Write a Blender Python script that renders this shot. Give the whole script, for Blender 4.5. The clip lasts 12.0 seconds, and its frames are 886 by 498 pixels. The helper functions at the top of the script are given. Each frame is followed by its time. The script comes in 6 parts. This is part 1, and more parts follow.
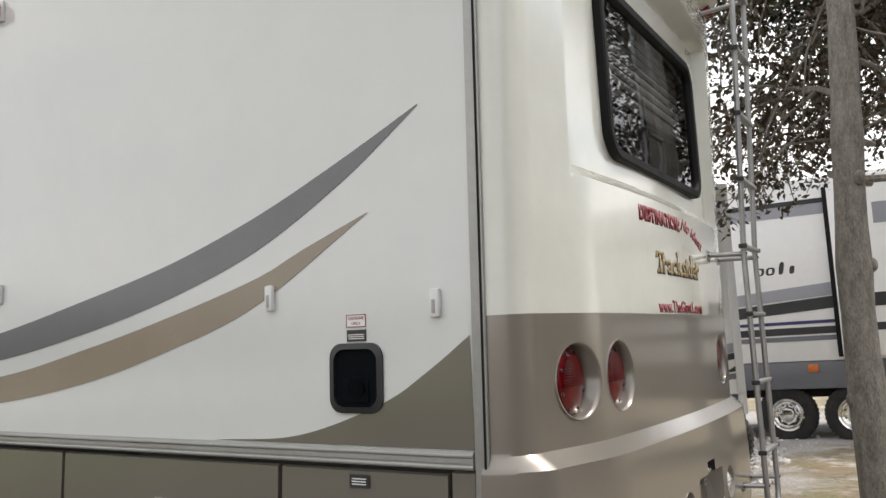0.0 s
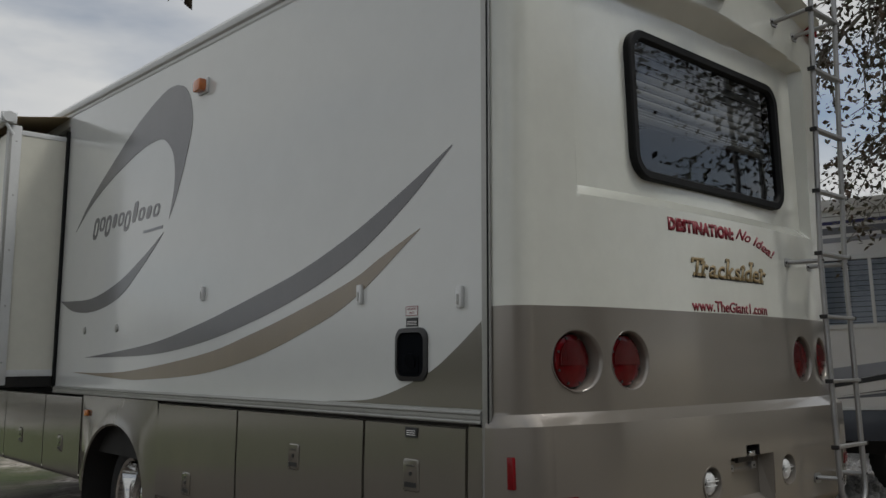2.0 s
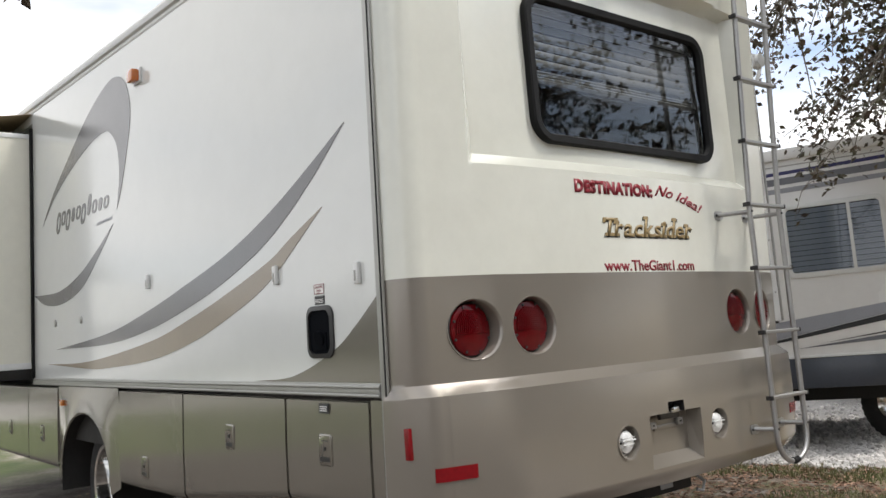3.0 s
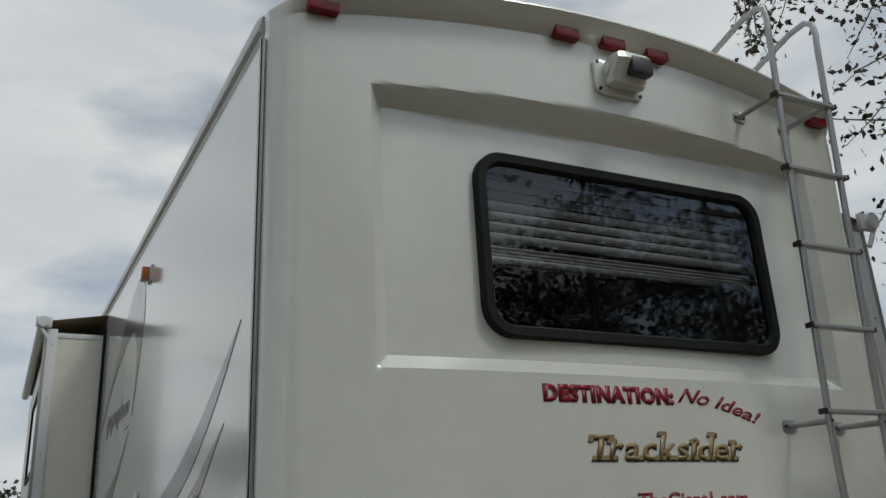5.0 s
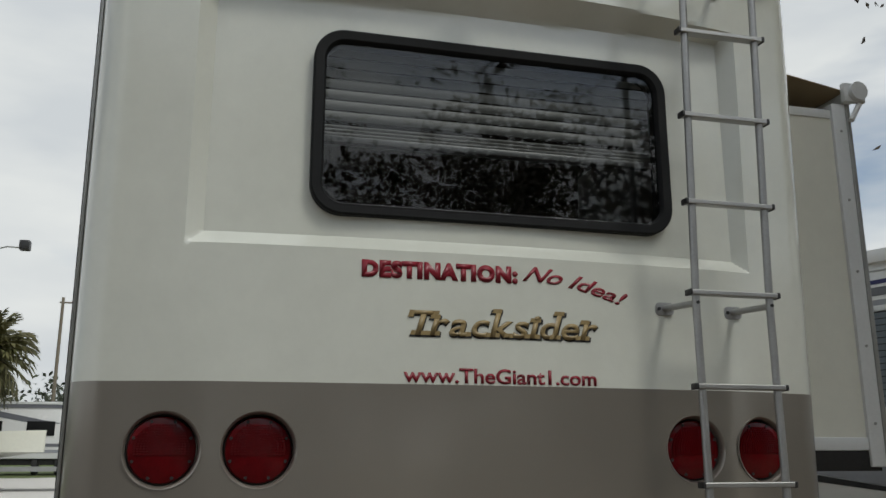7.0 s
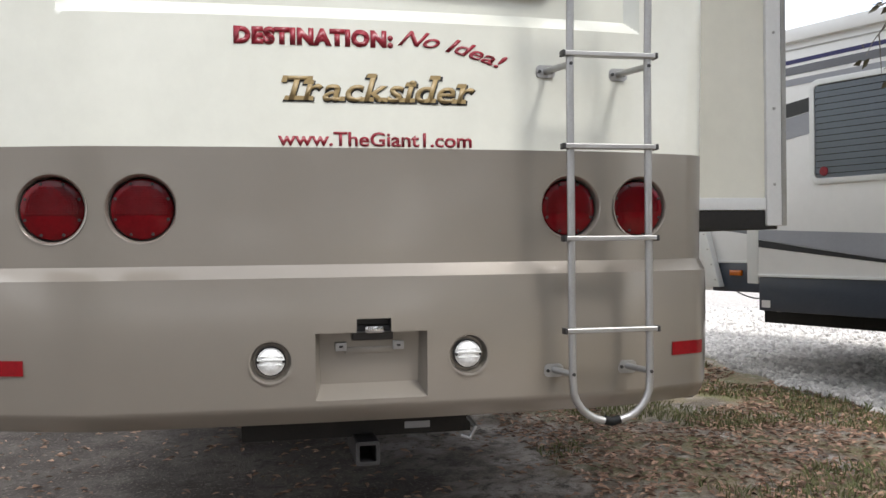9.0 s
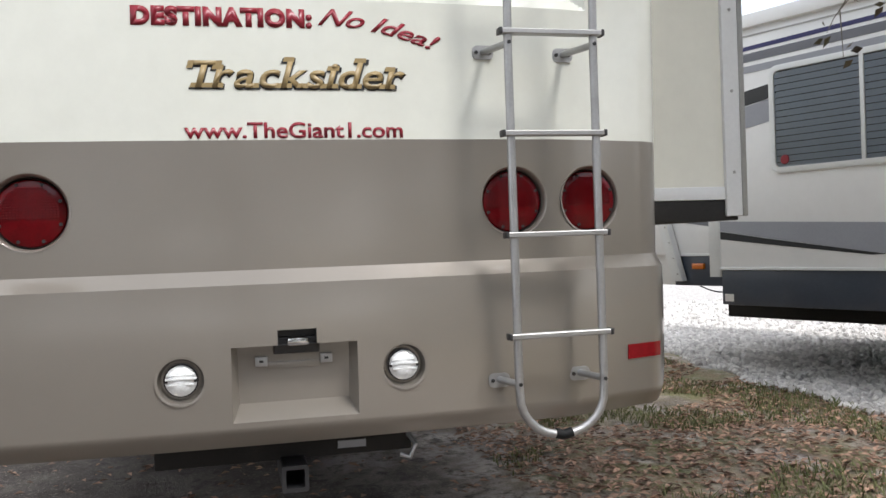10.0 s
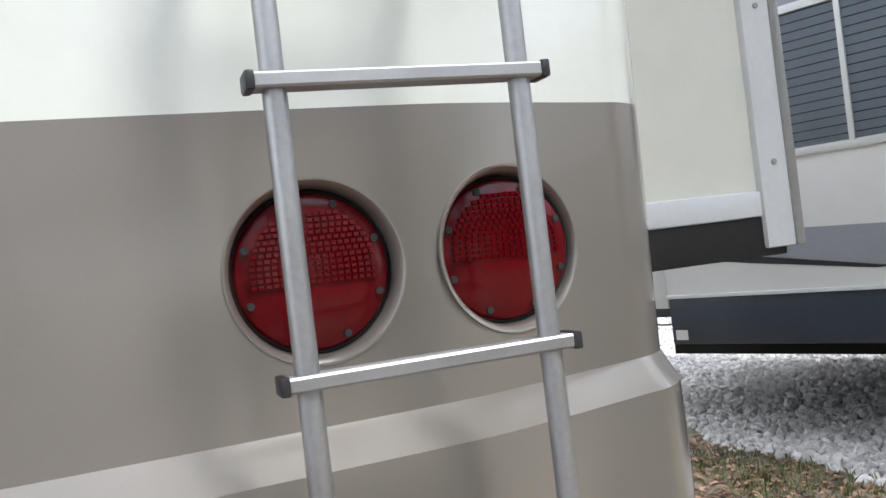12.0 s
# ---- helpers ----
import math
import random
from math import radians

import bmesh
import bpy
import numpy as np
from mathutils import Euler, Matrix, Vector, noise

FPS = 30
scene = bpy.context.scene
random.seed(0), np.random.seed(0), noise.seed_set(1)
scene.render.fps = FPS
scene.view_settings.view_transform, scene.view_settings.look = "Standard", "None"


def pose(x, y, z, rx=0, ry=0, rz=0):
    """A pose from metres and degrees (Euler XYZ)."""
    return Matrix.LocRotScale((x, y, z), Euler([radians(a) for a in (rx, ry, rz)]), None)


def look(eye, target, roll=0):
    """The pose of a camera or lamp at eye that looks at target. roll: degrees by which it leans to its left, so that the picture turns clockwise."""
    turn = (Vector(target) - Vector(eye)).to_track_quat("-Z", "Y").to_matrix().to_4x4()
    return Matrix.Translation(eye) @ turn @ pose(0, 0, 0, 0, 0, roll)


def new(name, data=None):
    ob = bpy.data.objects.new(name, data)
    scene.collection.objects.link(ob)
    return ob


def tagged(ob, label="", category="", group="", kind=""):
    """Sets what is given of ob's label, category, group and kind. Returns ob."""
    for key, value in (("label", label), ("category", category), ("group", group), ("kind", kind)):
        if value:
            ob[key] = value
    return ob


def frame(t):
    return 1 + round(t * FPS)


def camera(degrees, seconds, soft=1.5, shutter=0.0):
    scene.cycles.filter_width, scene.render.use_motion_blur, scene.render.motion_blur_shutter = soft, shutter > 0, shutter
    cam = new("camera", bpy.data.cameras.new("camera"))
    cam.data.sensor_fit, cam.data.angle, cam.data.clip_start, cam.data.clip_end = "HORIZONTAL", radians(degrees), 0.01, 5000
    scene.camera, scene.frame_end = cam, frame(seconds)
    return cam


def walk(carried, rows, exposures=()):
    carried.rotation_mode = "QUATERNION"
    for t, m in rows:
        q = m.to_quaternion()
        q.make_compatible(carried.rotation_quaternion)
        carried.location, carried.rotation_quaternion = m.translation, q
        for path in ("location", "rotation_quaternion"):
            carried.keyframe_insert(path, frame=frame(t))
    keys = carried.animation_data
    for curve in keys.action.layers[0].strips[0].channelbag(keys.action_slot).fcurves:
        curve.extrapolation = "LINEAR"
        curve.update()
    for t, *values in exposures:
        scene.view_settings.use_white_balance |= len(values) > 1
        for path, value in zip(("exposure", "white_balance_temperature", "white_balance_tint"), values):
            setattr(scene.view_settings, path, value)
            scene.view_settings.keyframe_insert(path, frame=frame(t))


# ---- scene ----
cam = camera(54.0, 12.0)
PATH = [
    (0, (0.886, -2.112, 1.337), (-0.092, -0.383, 1.571), -3.3),
    (0.5, (1.191, -2.054, 1.299), (0.111, -0.423, 1.717), -2.5),
    (1, (1.502, -2.113, 1.277), (0.231, -0.674, 1.837), -2.0),
    (1.5, (1.777, -2.25, 1.2), (0.393, -0.899, 1.707), -1.5),
    (2, (1.954, -2.204, 1.174), (0.503, -0.859, 1.471), -1.4),
    (2.5, (2.214, -1.999, 1.138), (0.729, -0.671, 1.317), -3.1),
    (3, (2.304, -1.835, 1.171), (0.795, -0.542, 1.397), -4.7),
    (3.5, (2.324, -1.567, 1.201), (0.73, -0.417, 1.573), -4.2),
    (3.7, (2.355, -1.448, 1.218), (0.743, -0.343, 1.642), -4.1),
    (5.5, (2.225, -0.277, 1.334), (0.518, 0.479, 2.052), -1.8),
    (6, (2.214, 0.053, 1.327), (0.437, 0.659, 2.016), -0.5),
    (6.5, (2.456, 0.239, 1.277), (0.626, 0.766, 1.886), -0.2),
    (7, (2.652, 0.459, 1.198), (0.769, 0.941, 1.671), -0.1),
    (7.5, (2.738, 0.607, 1.168), (0.812, 1.055, 1.466), 0.3),
    (9.3, (2.87, 1.029, 1.105), (0.913, 1.441, 1.073), -0.8),
    (9.5, (2.851, 1.07, 1.11), (0.897, 1.497, 1.075), -1.1),
    (10, (2.621, 1.128, 1.106), (0.679, 1.603, 1.092), -2.0),
    (10.5, (2.389, 1.198, 1.119), (0.456, 1.712, 1.139), -3.3),
    (11, (1.979, 1.441, 1.102), (0.033, 1.901, 1.154), -5.6),
    (11.5, (1.599, 1.581, 1.152), (-0.355, 2.009, 1.191), -6.6),
    (12, (1.014, 1.79, 1.233), (-0.859, 2.49, 1.247), -6.8),
]
walk(cam, [(t, look(eye, target, roll)) for t, eye, target, roll in PATH], exposures=(
    (0, -0.10, 6850, 11), (0.5, -0.25, 6800, 11), (1.0, -0.95, 6650, 10), (1.5, -1.70, 6600, 9), (2.0, -1.45, 6600, 8), (2.5, -0.22, 6750, 10), (3.0, -0.10, 6750, 10), (3.5, -0.70, 6600, 9), (3.7, -0.86, 6550, 8),
    (5.3, -1.38, 6400, 5), (6.5, -1.28, 6400, 4), (7.0, -1.12, 6550, 5), (7.7, -0.73, 6700, 6), (9.3, 0.29, 6500, 11), (10.5, 0.18, 6350, 10), (11.5, 0.28, 6100, 9), (12.0, 0.54, 6100, 10)))

# ---- sky and light ----
world = bpy.data.worlds.new("sky")
scene.world = world
world.use_nodes = True
wn, wl = world.node_tree.nodes, world.node_tree.links
wn.clear()
w_out = wn.new("ShaderNodeOutputWorld")
w_bg = wn.new("ShaderNodeBackground")
w_sky = wn.new("ShaderNodeTexSky")
w_sky.sky_type, w_sky.sun_disc = "NISHITA", False
SUN_EL, SUN_AZ = radians(55), radians(36)
w_sky.sun_elevation, w_sky.sun_rotation = SUN_EL, radians(90) - SUN_AZ
w_gain = wn.new("ShaderNodeMix")
w_gain.data_type, w_gain.blend_type = "RGBA", "MULTIPLY"
w_gain.inputs[0].default_value = 1.0
w_gain.inputs[7].default_value = (1.9, 1.85, 1.8, 1)
w_tc = wn.new("ShaderNodeTexCoord")
w_map = wn.new("ShaderNodeMapping")
w_map.inputs["Scale"].default_value = (1.0, 1.0, 3.2)
w_noise = wn.new("ShaderNodeTexNoise")
w_noise.inputs["Scale"].default_value, w_noise.inputs["Detail"].default_value = 2.1, 7.0
w_noise.inputs["Roughness"].default_value = 0.48
w_ramp = wn.new("ShaderNodeValToRGB")
w_ramp.color_ramp.elements[0].position, w_ramp.color_ramp.elements[1].position = 0.3, 0.5
w_cl = wn.new("ShaderNodeTexNoise")
w_cl.inputs["Scale"].default_value, w_cl.inputs["Detail"].default_value = 3.5, 6.0
w_cr = wn.new("ShaderNodeValToRGB")
w_cr.color_ramp.elements[0].color, w_cr.color_ramp.elements[1].color = (11.2, 11.6, 12.4, 1), (14.2, 14.3, 14.5, 1)
w_cr.color_ramp.elements[0].position, w_cr.color_ramp.elements[1].position = 0.35, 0.65
w_mix = wn.new("ShaderNodeMix")
w_mix.data_type = "RGBA"
wl.new(w_tc.outputs["Generated"], w_map.inputs["Vector"])
wl.new(w_map.outputs[0], w_noise.inputs["Vector"])
wl.new(w_map.outputs[0], w_cl.inputs["Vector"])
wl.new(w_noise.outputs["Fac"], w_ramp.inputs[0])
wl.new(w_cl.outputs["Fac"], w_cr.inputs[0])
wl.new(w_sky.outputs[0], w_gain.inputs[6])
wl.new(w_ramp.outputs[0], w_mix.inputs[0])
wl.new(w_gain.outputs[2], w_mix.inputs[6])
wl.new(w_cr.outputs[0], w_mix.inputs[7])
# thin cloud is brighter round the veiled sun
w_dot = wn.new("ShaderNodeVectorMath")
w_dot.operation = "DOT_PRODUCT"
w_dot.inputs[1].default_value = (math.cos(SUN_EL) * math.cos(SUN_AZ), math.cos(SUN_EL) * math.sin(SUN_AZ), math.sin(SUN_EL))
w_clip = wn.new("ShaderNodeMath")
w_clip.operation = "MAXIMUM"
w_clip.inputs[1].default_value = 0.0
w_pow = wn.new("ShaderNodeMath")
w_pow.operation = "POWER"
w_pow.inputs[1].default_value = 5.0
w_glow = wn.new("ShaderNodeMath")
w_glow.operation = "MULTIPLY_ADD"
w_glow.inputs[1].default_value, w_glow.inputs[2].default_value = 0.8, 1.2
w_scale = wn.new("ShaderNodeVectorMath")
w_scale.operation = "SCALE"
wl.new(w_tc.outputs["Generated"], w_dot.inputs[0])
wl.new(w_dot.outputs["Value"], w_clip.inputs[0])
wl.new(w_clip.outputs[0], w_pow.inputs[0])
wl.new(w_pow.outputs[0], w_glow.inputs[0])
wl.new(w_mix.outputs[2], w_scale.inputs[0])
wl.new(w_glow.outputs[0], w_scale.inputs["Scale"])
wl.new(w_scale.outputs[0], w_bg.inputs[0])
w_bg.inputs[1].default_value = 0.1
wl.new(w_bg.outputs[0], w_out.inputs[0])

sun = new("sun", bpy.data.lights.new("sun", "SUN"))
sun.data.energy, sun.data.angle, sun.data.color = 2.6, radians(12), (1.0, 0.97, 0.93)
SUN_DIR = Vector((math.cos(SUN_EL) * math.cos(SUN_AZ), math.cos(SUN_EL) * math.sin(SUN_AZ), math.sin(SUN_EL)))
sun.matrix_world = look(tuple(SUN_DIR * 30), (0, 0, 0))

# ---- materials ----


def mat(name, base, rough=0.5, metal=0.0, vary=0.1, scale=6.0, fine=60.0, bump=0.0, bump_scale=0.0, coat=0.0, tint=None, dirt=0.0, dirt_col=(0.12, 0.1, 0.08), by_object=0.0, island=0.0, spec=0.5, stretch=(1, 1, 1)):
    """A principled material with variation at two scales, optional stains and relief."""
    m = bpy.data.materials.new(name)
    m.use_nodes = True
    n, l = m.node_tree.nodes, m.node_tree.links
    bs = n["Principled BSDF"]
    bs.inputs["Roughness"].default_value, bs.inputs["Metallic"].default_value = rough, metal
    bs.inputs["Specular IOR Level"].default_value = spec
    bs.inputs["Coat Weight"].default_value, bs.inputs["Coat Roughness"].default_value = coat, 0.11
    tc, mp = n.new("ShaderNodeTexCoord"), n.new("ShaderNodeMapping")
    mp.inputs["Scale"].default_value = stretch
    l.new(tc.outputs["Object"], mp.inputs["Vector"])

    def noise_tex(s, detail=6.0, rgh=0.6):
        t = n.new("ShaderNodeTexNoise")
        t.inputs["Scale"].default_value, t.inputs["Detail"].default_value, t.inputs["Roughness"].default_value = s, detail, rgh
        l.new(mp.outputs[0], t.inputs["Vector"])
        return t

    big, small = noise_tex(scale), noise_tex(fine, 4.0, 0.7)
    add = n.new("ShaderNodeMath")
    add.operation = "ADD"
    l.new(big.outputs["Fac"], add.inputs[0])
    l.new(small.outputs["Fac"], add.inputs[1])
    rng = n.new("ShaderNodeMapRange")
    rng.inputs["From Min"].default_value, rng.inputs["From Max"].default_value = 0.6, 1.4
    l.new(add.outputs[0], rng.inputs["Value"])
    cm = n.new("ShaderNodeMix")
    cm.data_type = "RGBA"
    other = tint or tuple(c * (1 - vary) for c in base)
    cm.inputs[6].default_value, cm.inputs[7].default_value = (*other, 1), (*[min(1.0, c * (1 + vary * 0.5)) for c in base], 1)
    l.new(rng.outputs[0], cm.inputs[0])
    col = cm.outputs[2]
    if dirt > 0:
        dn, dr = noise_tex(scale * 0.45, 9.0, 0.68), n.new("ShaderNodeMapRange")
        dr.inputs["From Min"].default_value, dr.inputs["From Max"].default_value = 0.52, 0.78
        dr.inputs["To Max"].default_value = dirt
        l.new(dn.outputs["Fac"], dr.inputs["Value"])
        dm = n.new("ShaderNodeMix")
        dm.data_type = "RGBA"
        dm.inputs[7].default_value = (*dirt_col, 1)
        l.new(dr.outputs[0], dm.inputs[0])
        l.new(col, dm.inputs[6])
        col = dm.outputs[2]
    if by_object or island:
        src = n.new("ShaderNodeObjectInfo").outputs["Random"] if by_object else n.new("ShaderNodeNewGeometry").outputs["Random Per Island"]
        k = by_object or island
        vr = n.new("ShaderNodeMapRange")
        vr.inputs["To Min"].default_value, vr.inputs["To Max"].default_value = 1 - k, 1 + k
        l.new(src, vr.inputs["Value"])
        hsv = n.new("ShaderNodeHueSaturation")
        l.new(vr.outputs[0], hsv.inputs["Value"])
        l.new(col, hsv.inputs["Color"])
        col = hsv.outputs[0]
    l.new(col, bs.inputs["Base Color"])
    rr = n.new("ShaderNodeMapRange")
    rr.inputs["To Min"].default_value, rr.inputs["To Max"].default_value = max(0.02, rough * 0.8), min(1.0, rough * 1.25)
    l.new(big.outputs["Fac"], rr.inputs["Value"])
    l.new(rr.outputs[0], bs.inputs["Roughness"])
    if bump:
        bn, bp = noise_tex(bump_scale or fine, 5.0), n.new("ShaderNodeBump")
        bp.inputs["Strength"].default_value, bp.inputs["Distance"].default_value = bump, 0.02
        l.new(bn.outputs["Fac"], bp.inputs["Height"])
        l.new(bp.outputs[0], bs.inputs["Normal"])
    return m


def glass_mat(name, tint, base_gloss=0.0):
    """Thin dark pane: see-through tint with a Fresnel gloss."""
    m = bpy.data.materials.new(name)
    m.use_nodes = True
    n, l = m.node_tree.nodes, m.node_tree.links
    n.clear()
    out, mix = n.new("ShaderNodeOutputMaterial"), n.new("ShaderNodeMixShader")
    tr, gl, fr = n.new("ShaderNodeBsdfTransparent"), n.new("ShaderNodeBsdfGlossy"), n.new("ShaderNodeFresnel")
    tr.inputs[0].default_value = (*tint, 1)
    gl.inputs["Roughness"].default_value = 0.015
    gl.inputs["Color"].default_value = (0.95, 0.97, 1.0, 1)
    fr.inputs["IOR"].default_value = 1.5 + base_gloss
    l.new(fr.outputs[0], mix.inputs[0])
    l.new(tr.outputs[0], mix.inputs[1])
    l.new(gl.outputs[0], mix.inputs[2])
    l.new(mix.outputs[0], out.inputs[0])
    return m


M = {
    "cream": mat("cream_gelcoat", (0.66, 0.67, 0.6), 0.2, vary=0.07, scale=1.6, fine=9, coat=1.0, dirt=0.1, dirt_col=(0.4, 0.36, 0.28)),
    "side": mat("white_fibreglass_side", (0.64, 0.655, 0.635), 0.13, vary=0.04, scale=1.2, fine=7, coat=0.6, dirt=0.07, dirt_col=(0.45, 0.42, 0.36), bump=0.008, bump_scale=1.8),
    "taupe": mat("taupe_metallic_paint", (0.235, 0.212, 0.182), 0.3, metal=0.4, vary=0.1, scale=1.6, fine=500, coat=1.0),
    "taupe_side": mat("taupe_side_paint", (0.19, 0.175, 0.148), 0.16, metal=0.35, vary=0.1, scale=2.4, fine=300, coat=0.7, bump=0.07, bump_scale=3.0, dirt=0.18, dirt_col=(0.3, 0.25, 0.18)),
    "grey_vinyl": mat("charcoal_vinyl_stripe", (0.13, 0.13, 0.135), 0.2, vary=0.15, scale=3, fine=200, coat=0.4),
    "tan_vinyl": mat("tan_vinyl_stripe", (0.27, 0.225, 0.165), 0.22, vary=0.12, scale=3, fine=200, coat=0.4),
    "red_vinyl": mat("dark_red_vinyl", (0.22, 0.008, 0.02), 0.35, vary=0.1),
    "gold_vinyl": mat("gold_vinyl", (0.3, 0.22, 0.1), 0.35, vary=0.15),
    "ink": mat("black_vinyl", (0.025, 0.026, 0.028), 0.4, vary=0.2),
    "rubber": mat("black_rubber", (0.008, 0.0085, 0.009), 0.6, vary=0.3, scale=12, bump=0.05, bump_scale=120, spec=0.2),
    "tyre": mat("tyre_rubber", (0.018, 0.018, 0.018), 0.75, vary=0.3, scale=14, bump=0.15, bump_scale=80, dirt=0.35, dirt_col=(0.12, 0.1, 0.08)),
    "black": mat("black_plastic", (0.02, 0.02, 0.021), 0.4, vary=0.25, scale=20, dirt=0.2),
    "under": mat("dark_underbody", (0.015, 0.014, 0.013), 0.8, vary=0.4, scale=5, dirt=0.3, dirt_col=(0.06, 0.05, 0.04)),
    "alu": mat("brushed_aluminium", (0.4, 0.4, 0.395), 0.45, metal=0.95, vary=0.12, scale=8, fine=150, bump=0.02, bump_scale=200, dirt=0.2, dirt_col=(0.3, 0.29, 0.27)),
    "tube": mat("dull_aluminium_tube", (0.4, 0.4, 0.395), 0.42, metal=0.85, vary=0.15, scale=15, fine=120, dirt=0.3, dirt_col=(0.25, 0.24, 0.22)),
    "trim": mat("grey_trim_moulding", (0.36, 0.36, 0.34), 0.35, metal=0.4, vary=0.15, scale=5, dirt=0.3, dirt_col=(0.12, 0.11, 0.1)),
    "chrome": mat("polished_steel", (0.75, 0.75, 0.74), 0.08, metal=1.0, vary=0.05, scale=8, dirt=0.1, dirt_col=(0.3, 0.27, 0.22)),
    "red_lens": mat("red_lens", (0.105, 0.0006, 0.003), 0.16, vary=0.3, scale=25, fine=120, spec=0.28),
    "red_refl": mat("red_reflector", (0.2, 0.003, 0.007), 0.2, vary=0.2, scale=60, spec=0.4),
    "amber": mat("amber_lens", (0.55, 0.14, 0.015), 0.2, vary=0.2, scale=40, coat=1.0),
    "clear": mat("clear_lens", (0.7, 0.71, 0.7), 0.12, vary=0.25, scale=30, fine=120, coat=1.0),
    "label_w": mat("white_label", (0.75, 0.74, 0.72), 0.5, vary=0.08),
    "slide": mat("slide_wall_panel", (0.7, 0.69, 0.6), 0.35, vary=0.06, scale=1.5, fine=12, dirt=0.08, dirt_col=(0.4, 0.36, 0.28), bump=0.02, bump_scale=6),
    "white_trim": mat("white_painted_aluminium", (0.68, 0.69, 0.68), 0.32, vary=0.08, scale=3, dirt=0.15, dirt_col=(0.3, 0.27, 0.22)),
    "tan_fabric": mat("tan_awning_fabric", (0.3, 0.23, 0.14), 0.85, vary=0.15, scale=5, fine=200, bump=0.1, bump_scale=150, dirt=0.25),
    "roof": mat("white_roof_membrane", (0.66, 0.66, 0.63), 0.55, vary=0.12, scale=2, dirt=0.3, dirt_col=(0.25, 0.23, 0.2)),
    "blind": mat("grey_blind", (0.5, 0.5, 0.48), 0.5, vary=0.1, scale=8),
    "nblind": mat("blue_grey_blind", (0.46, 0.51, 0.58), 0.5, vary=0.15, scale=5),
    # near-black without gloss, paints the shade of a deep recess
    "void": mat("painted_recess_shade", (0.006, 0.007, 0.009), 0.9, vary=0.2, spec=0.03),
    # dark tone that paints the dimness of an unlit room
    "room": mat("painted_dim_room", (0.05, 0.045, 0.04), 0.8, vary=0.3, scale=2),
    "glass": glass_mat("tinted_pane", (0.42, 0.44, 0.45), 0.08),
    "pane": glass_mat("light_pane", (0.72, 0.75, 0.78), 0.1),
    "bark": mat("oak_bark", (0.27, 0.25, 0.215), 0.92, vary=0.75, scale=22, fine=110, bump=1.0, bump_scale=60, dirt=0.5, dirt_col=(0.24, 0.23, 0.2), stretch=(1, 1, 0.35)),
    "leaf": mat("oak_leaf", (0.045, 0.06, 0.022), 0.45, vary=0.35, scale=1.2, fine=9, island=0.5, tint=(0.075, 0.038, 0.03)),
    "leaf_red": mat("rust_oak_leaf", (0.085, 0.04, 0.032), 0.5, vary=0.3, scale=2.0, fine=9, island=0.5, tint=(0.045, 0.05, 0.022)),
    "palm": mat("palm_frond", (0.07, 0.085, 0.03), 0.5, vary=0.4, scale=3, fine=20, island=0.4, tint=(0.13, 0.1, 0.04)),
    "far_leaf": mat("distant_foliage", (0.05, 0.062, 0.035), 0.7, vary=0.4, scale=0.6, fine=5, island=0.4),
    "wood": mat("weathered_wood", (0.2, 0.17, 0.13), 0.85, vary=0.3, scale=6, fine=60, stretch=(1, 1, 0.1)),
    "nwhite": mat("white_trailer_skin", (0.76, 0.76, 0.75), 0.25, vary=0.05, scale=1.5, fine=10, coat=0.3, dirt=0.12, dirt_col=(0.4, 0.37, 0.32), bump=0.01, bump_scale=3),
    "ngrey": mat("light_grey_stripe", (0.3, 0.31, 0.34), 0.3, vary=0.1, scale=4),
    "nmid": mat("mid_grey_stripe", (0.15, 0.155, 0.175), 0.3, vary=0.1, scale=4),
    "nblue": mat("navy_stripe", (0.03, 0.03, 0.12), 0.3, vary=0.1, scale=4),
    "nskirt": mat("slate_skirt", (0.045, 0.055, 0.075), 0.32, vary=0.2, scale=4, coat=0.3, dirt=0.25),
    "stone": mat("limestone_gravel", (0.62, 0.6, 0.58), 0.85, vary=0.25, scale=20, fine=90, island=0.28),
    "grass": mat("grass_blades", (0.13, 0.17, 0.055), 0.6, vary=0.3, scale=1.5, fine=8, island=0.4, tint=(0.17, 0.145, 0.07)),
    "litter": mat("dead_leaves", (0.4, 0.26, 0.18), 0.75, vary=0.4, scale=4, fine=20, island=0.6, tint=(0.22, 0.13, 0.09)),
    "concrete": mat("concrete_block", (0.4, 0.39, 0.37), 0.9, vary=0.2, scale=6, bump=0.3, bump_scale=50),
    "blue_box": mat("grey_blue_plastic", (0.12, 0.15, 0.19), 0.5, vary=0.2),
}


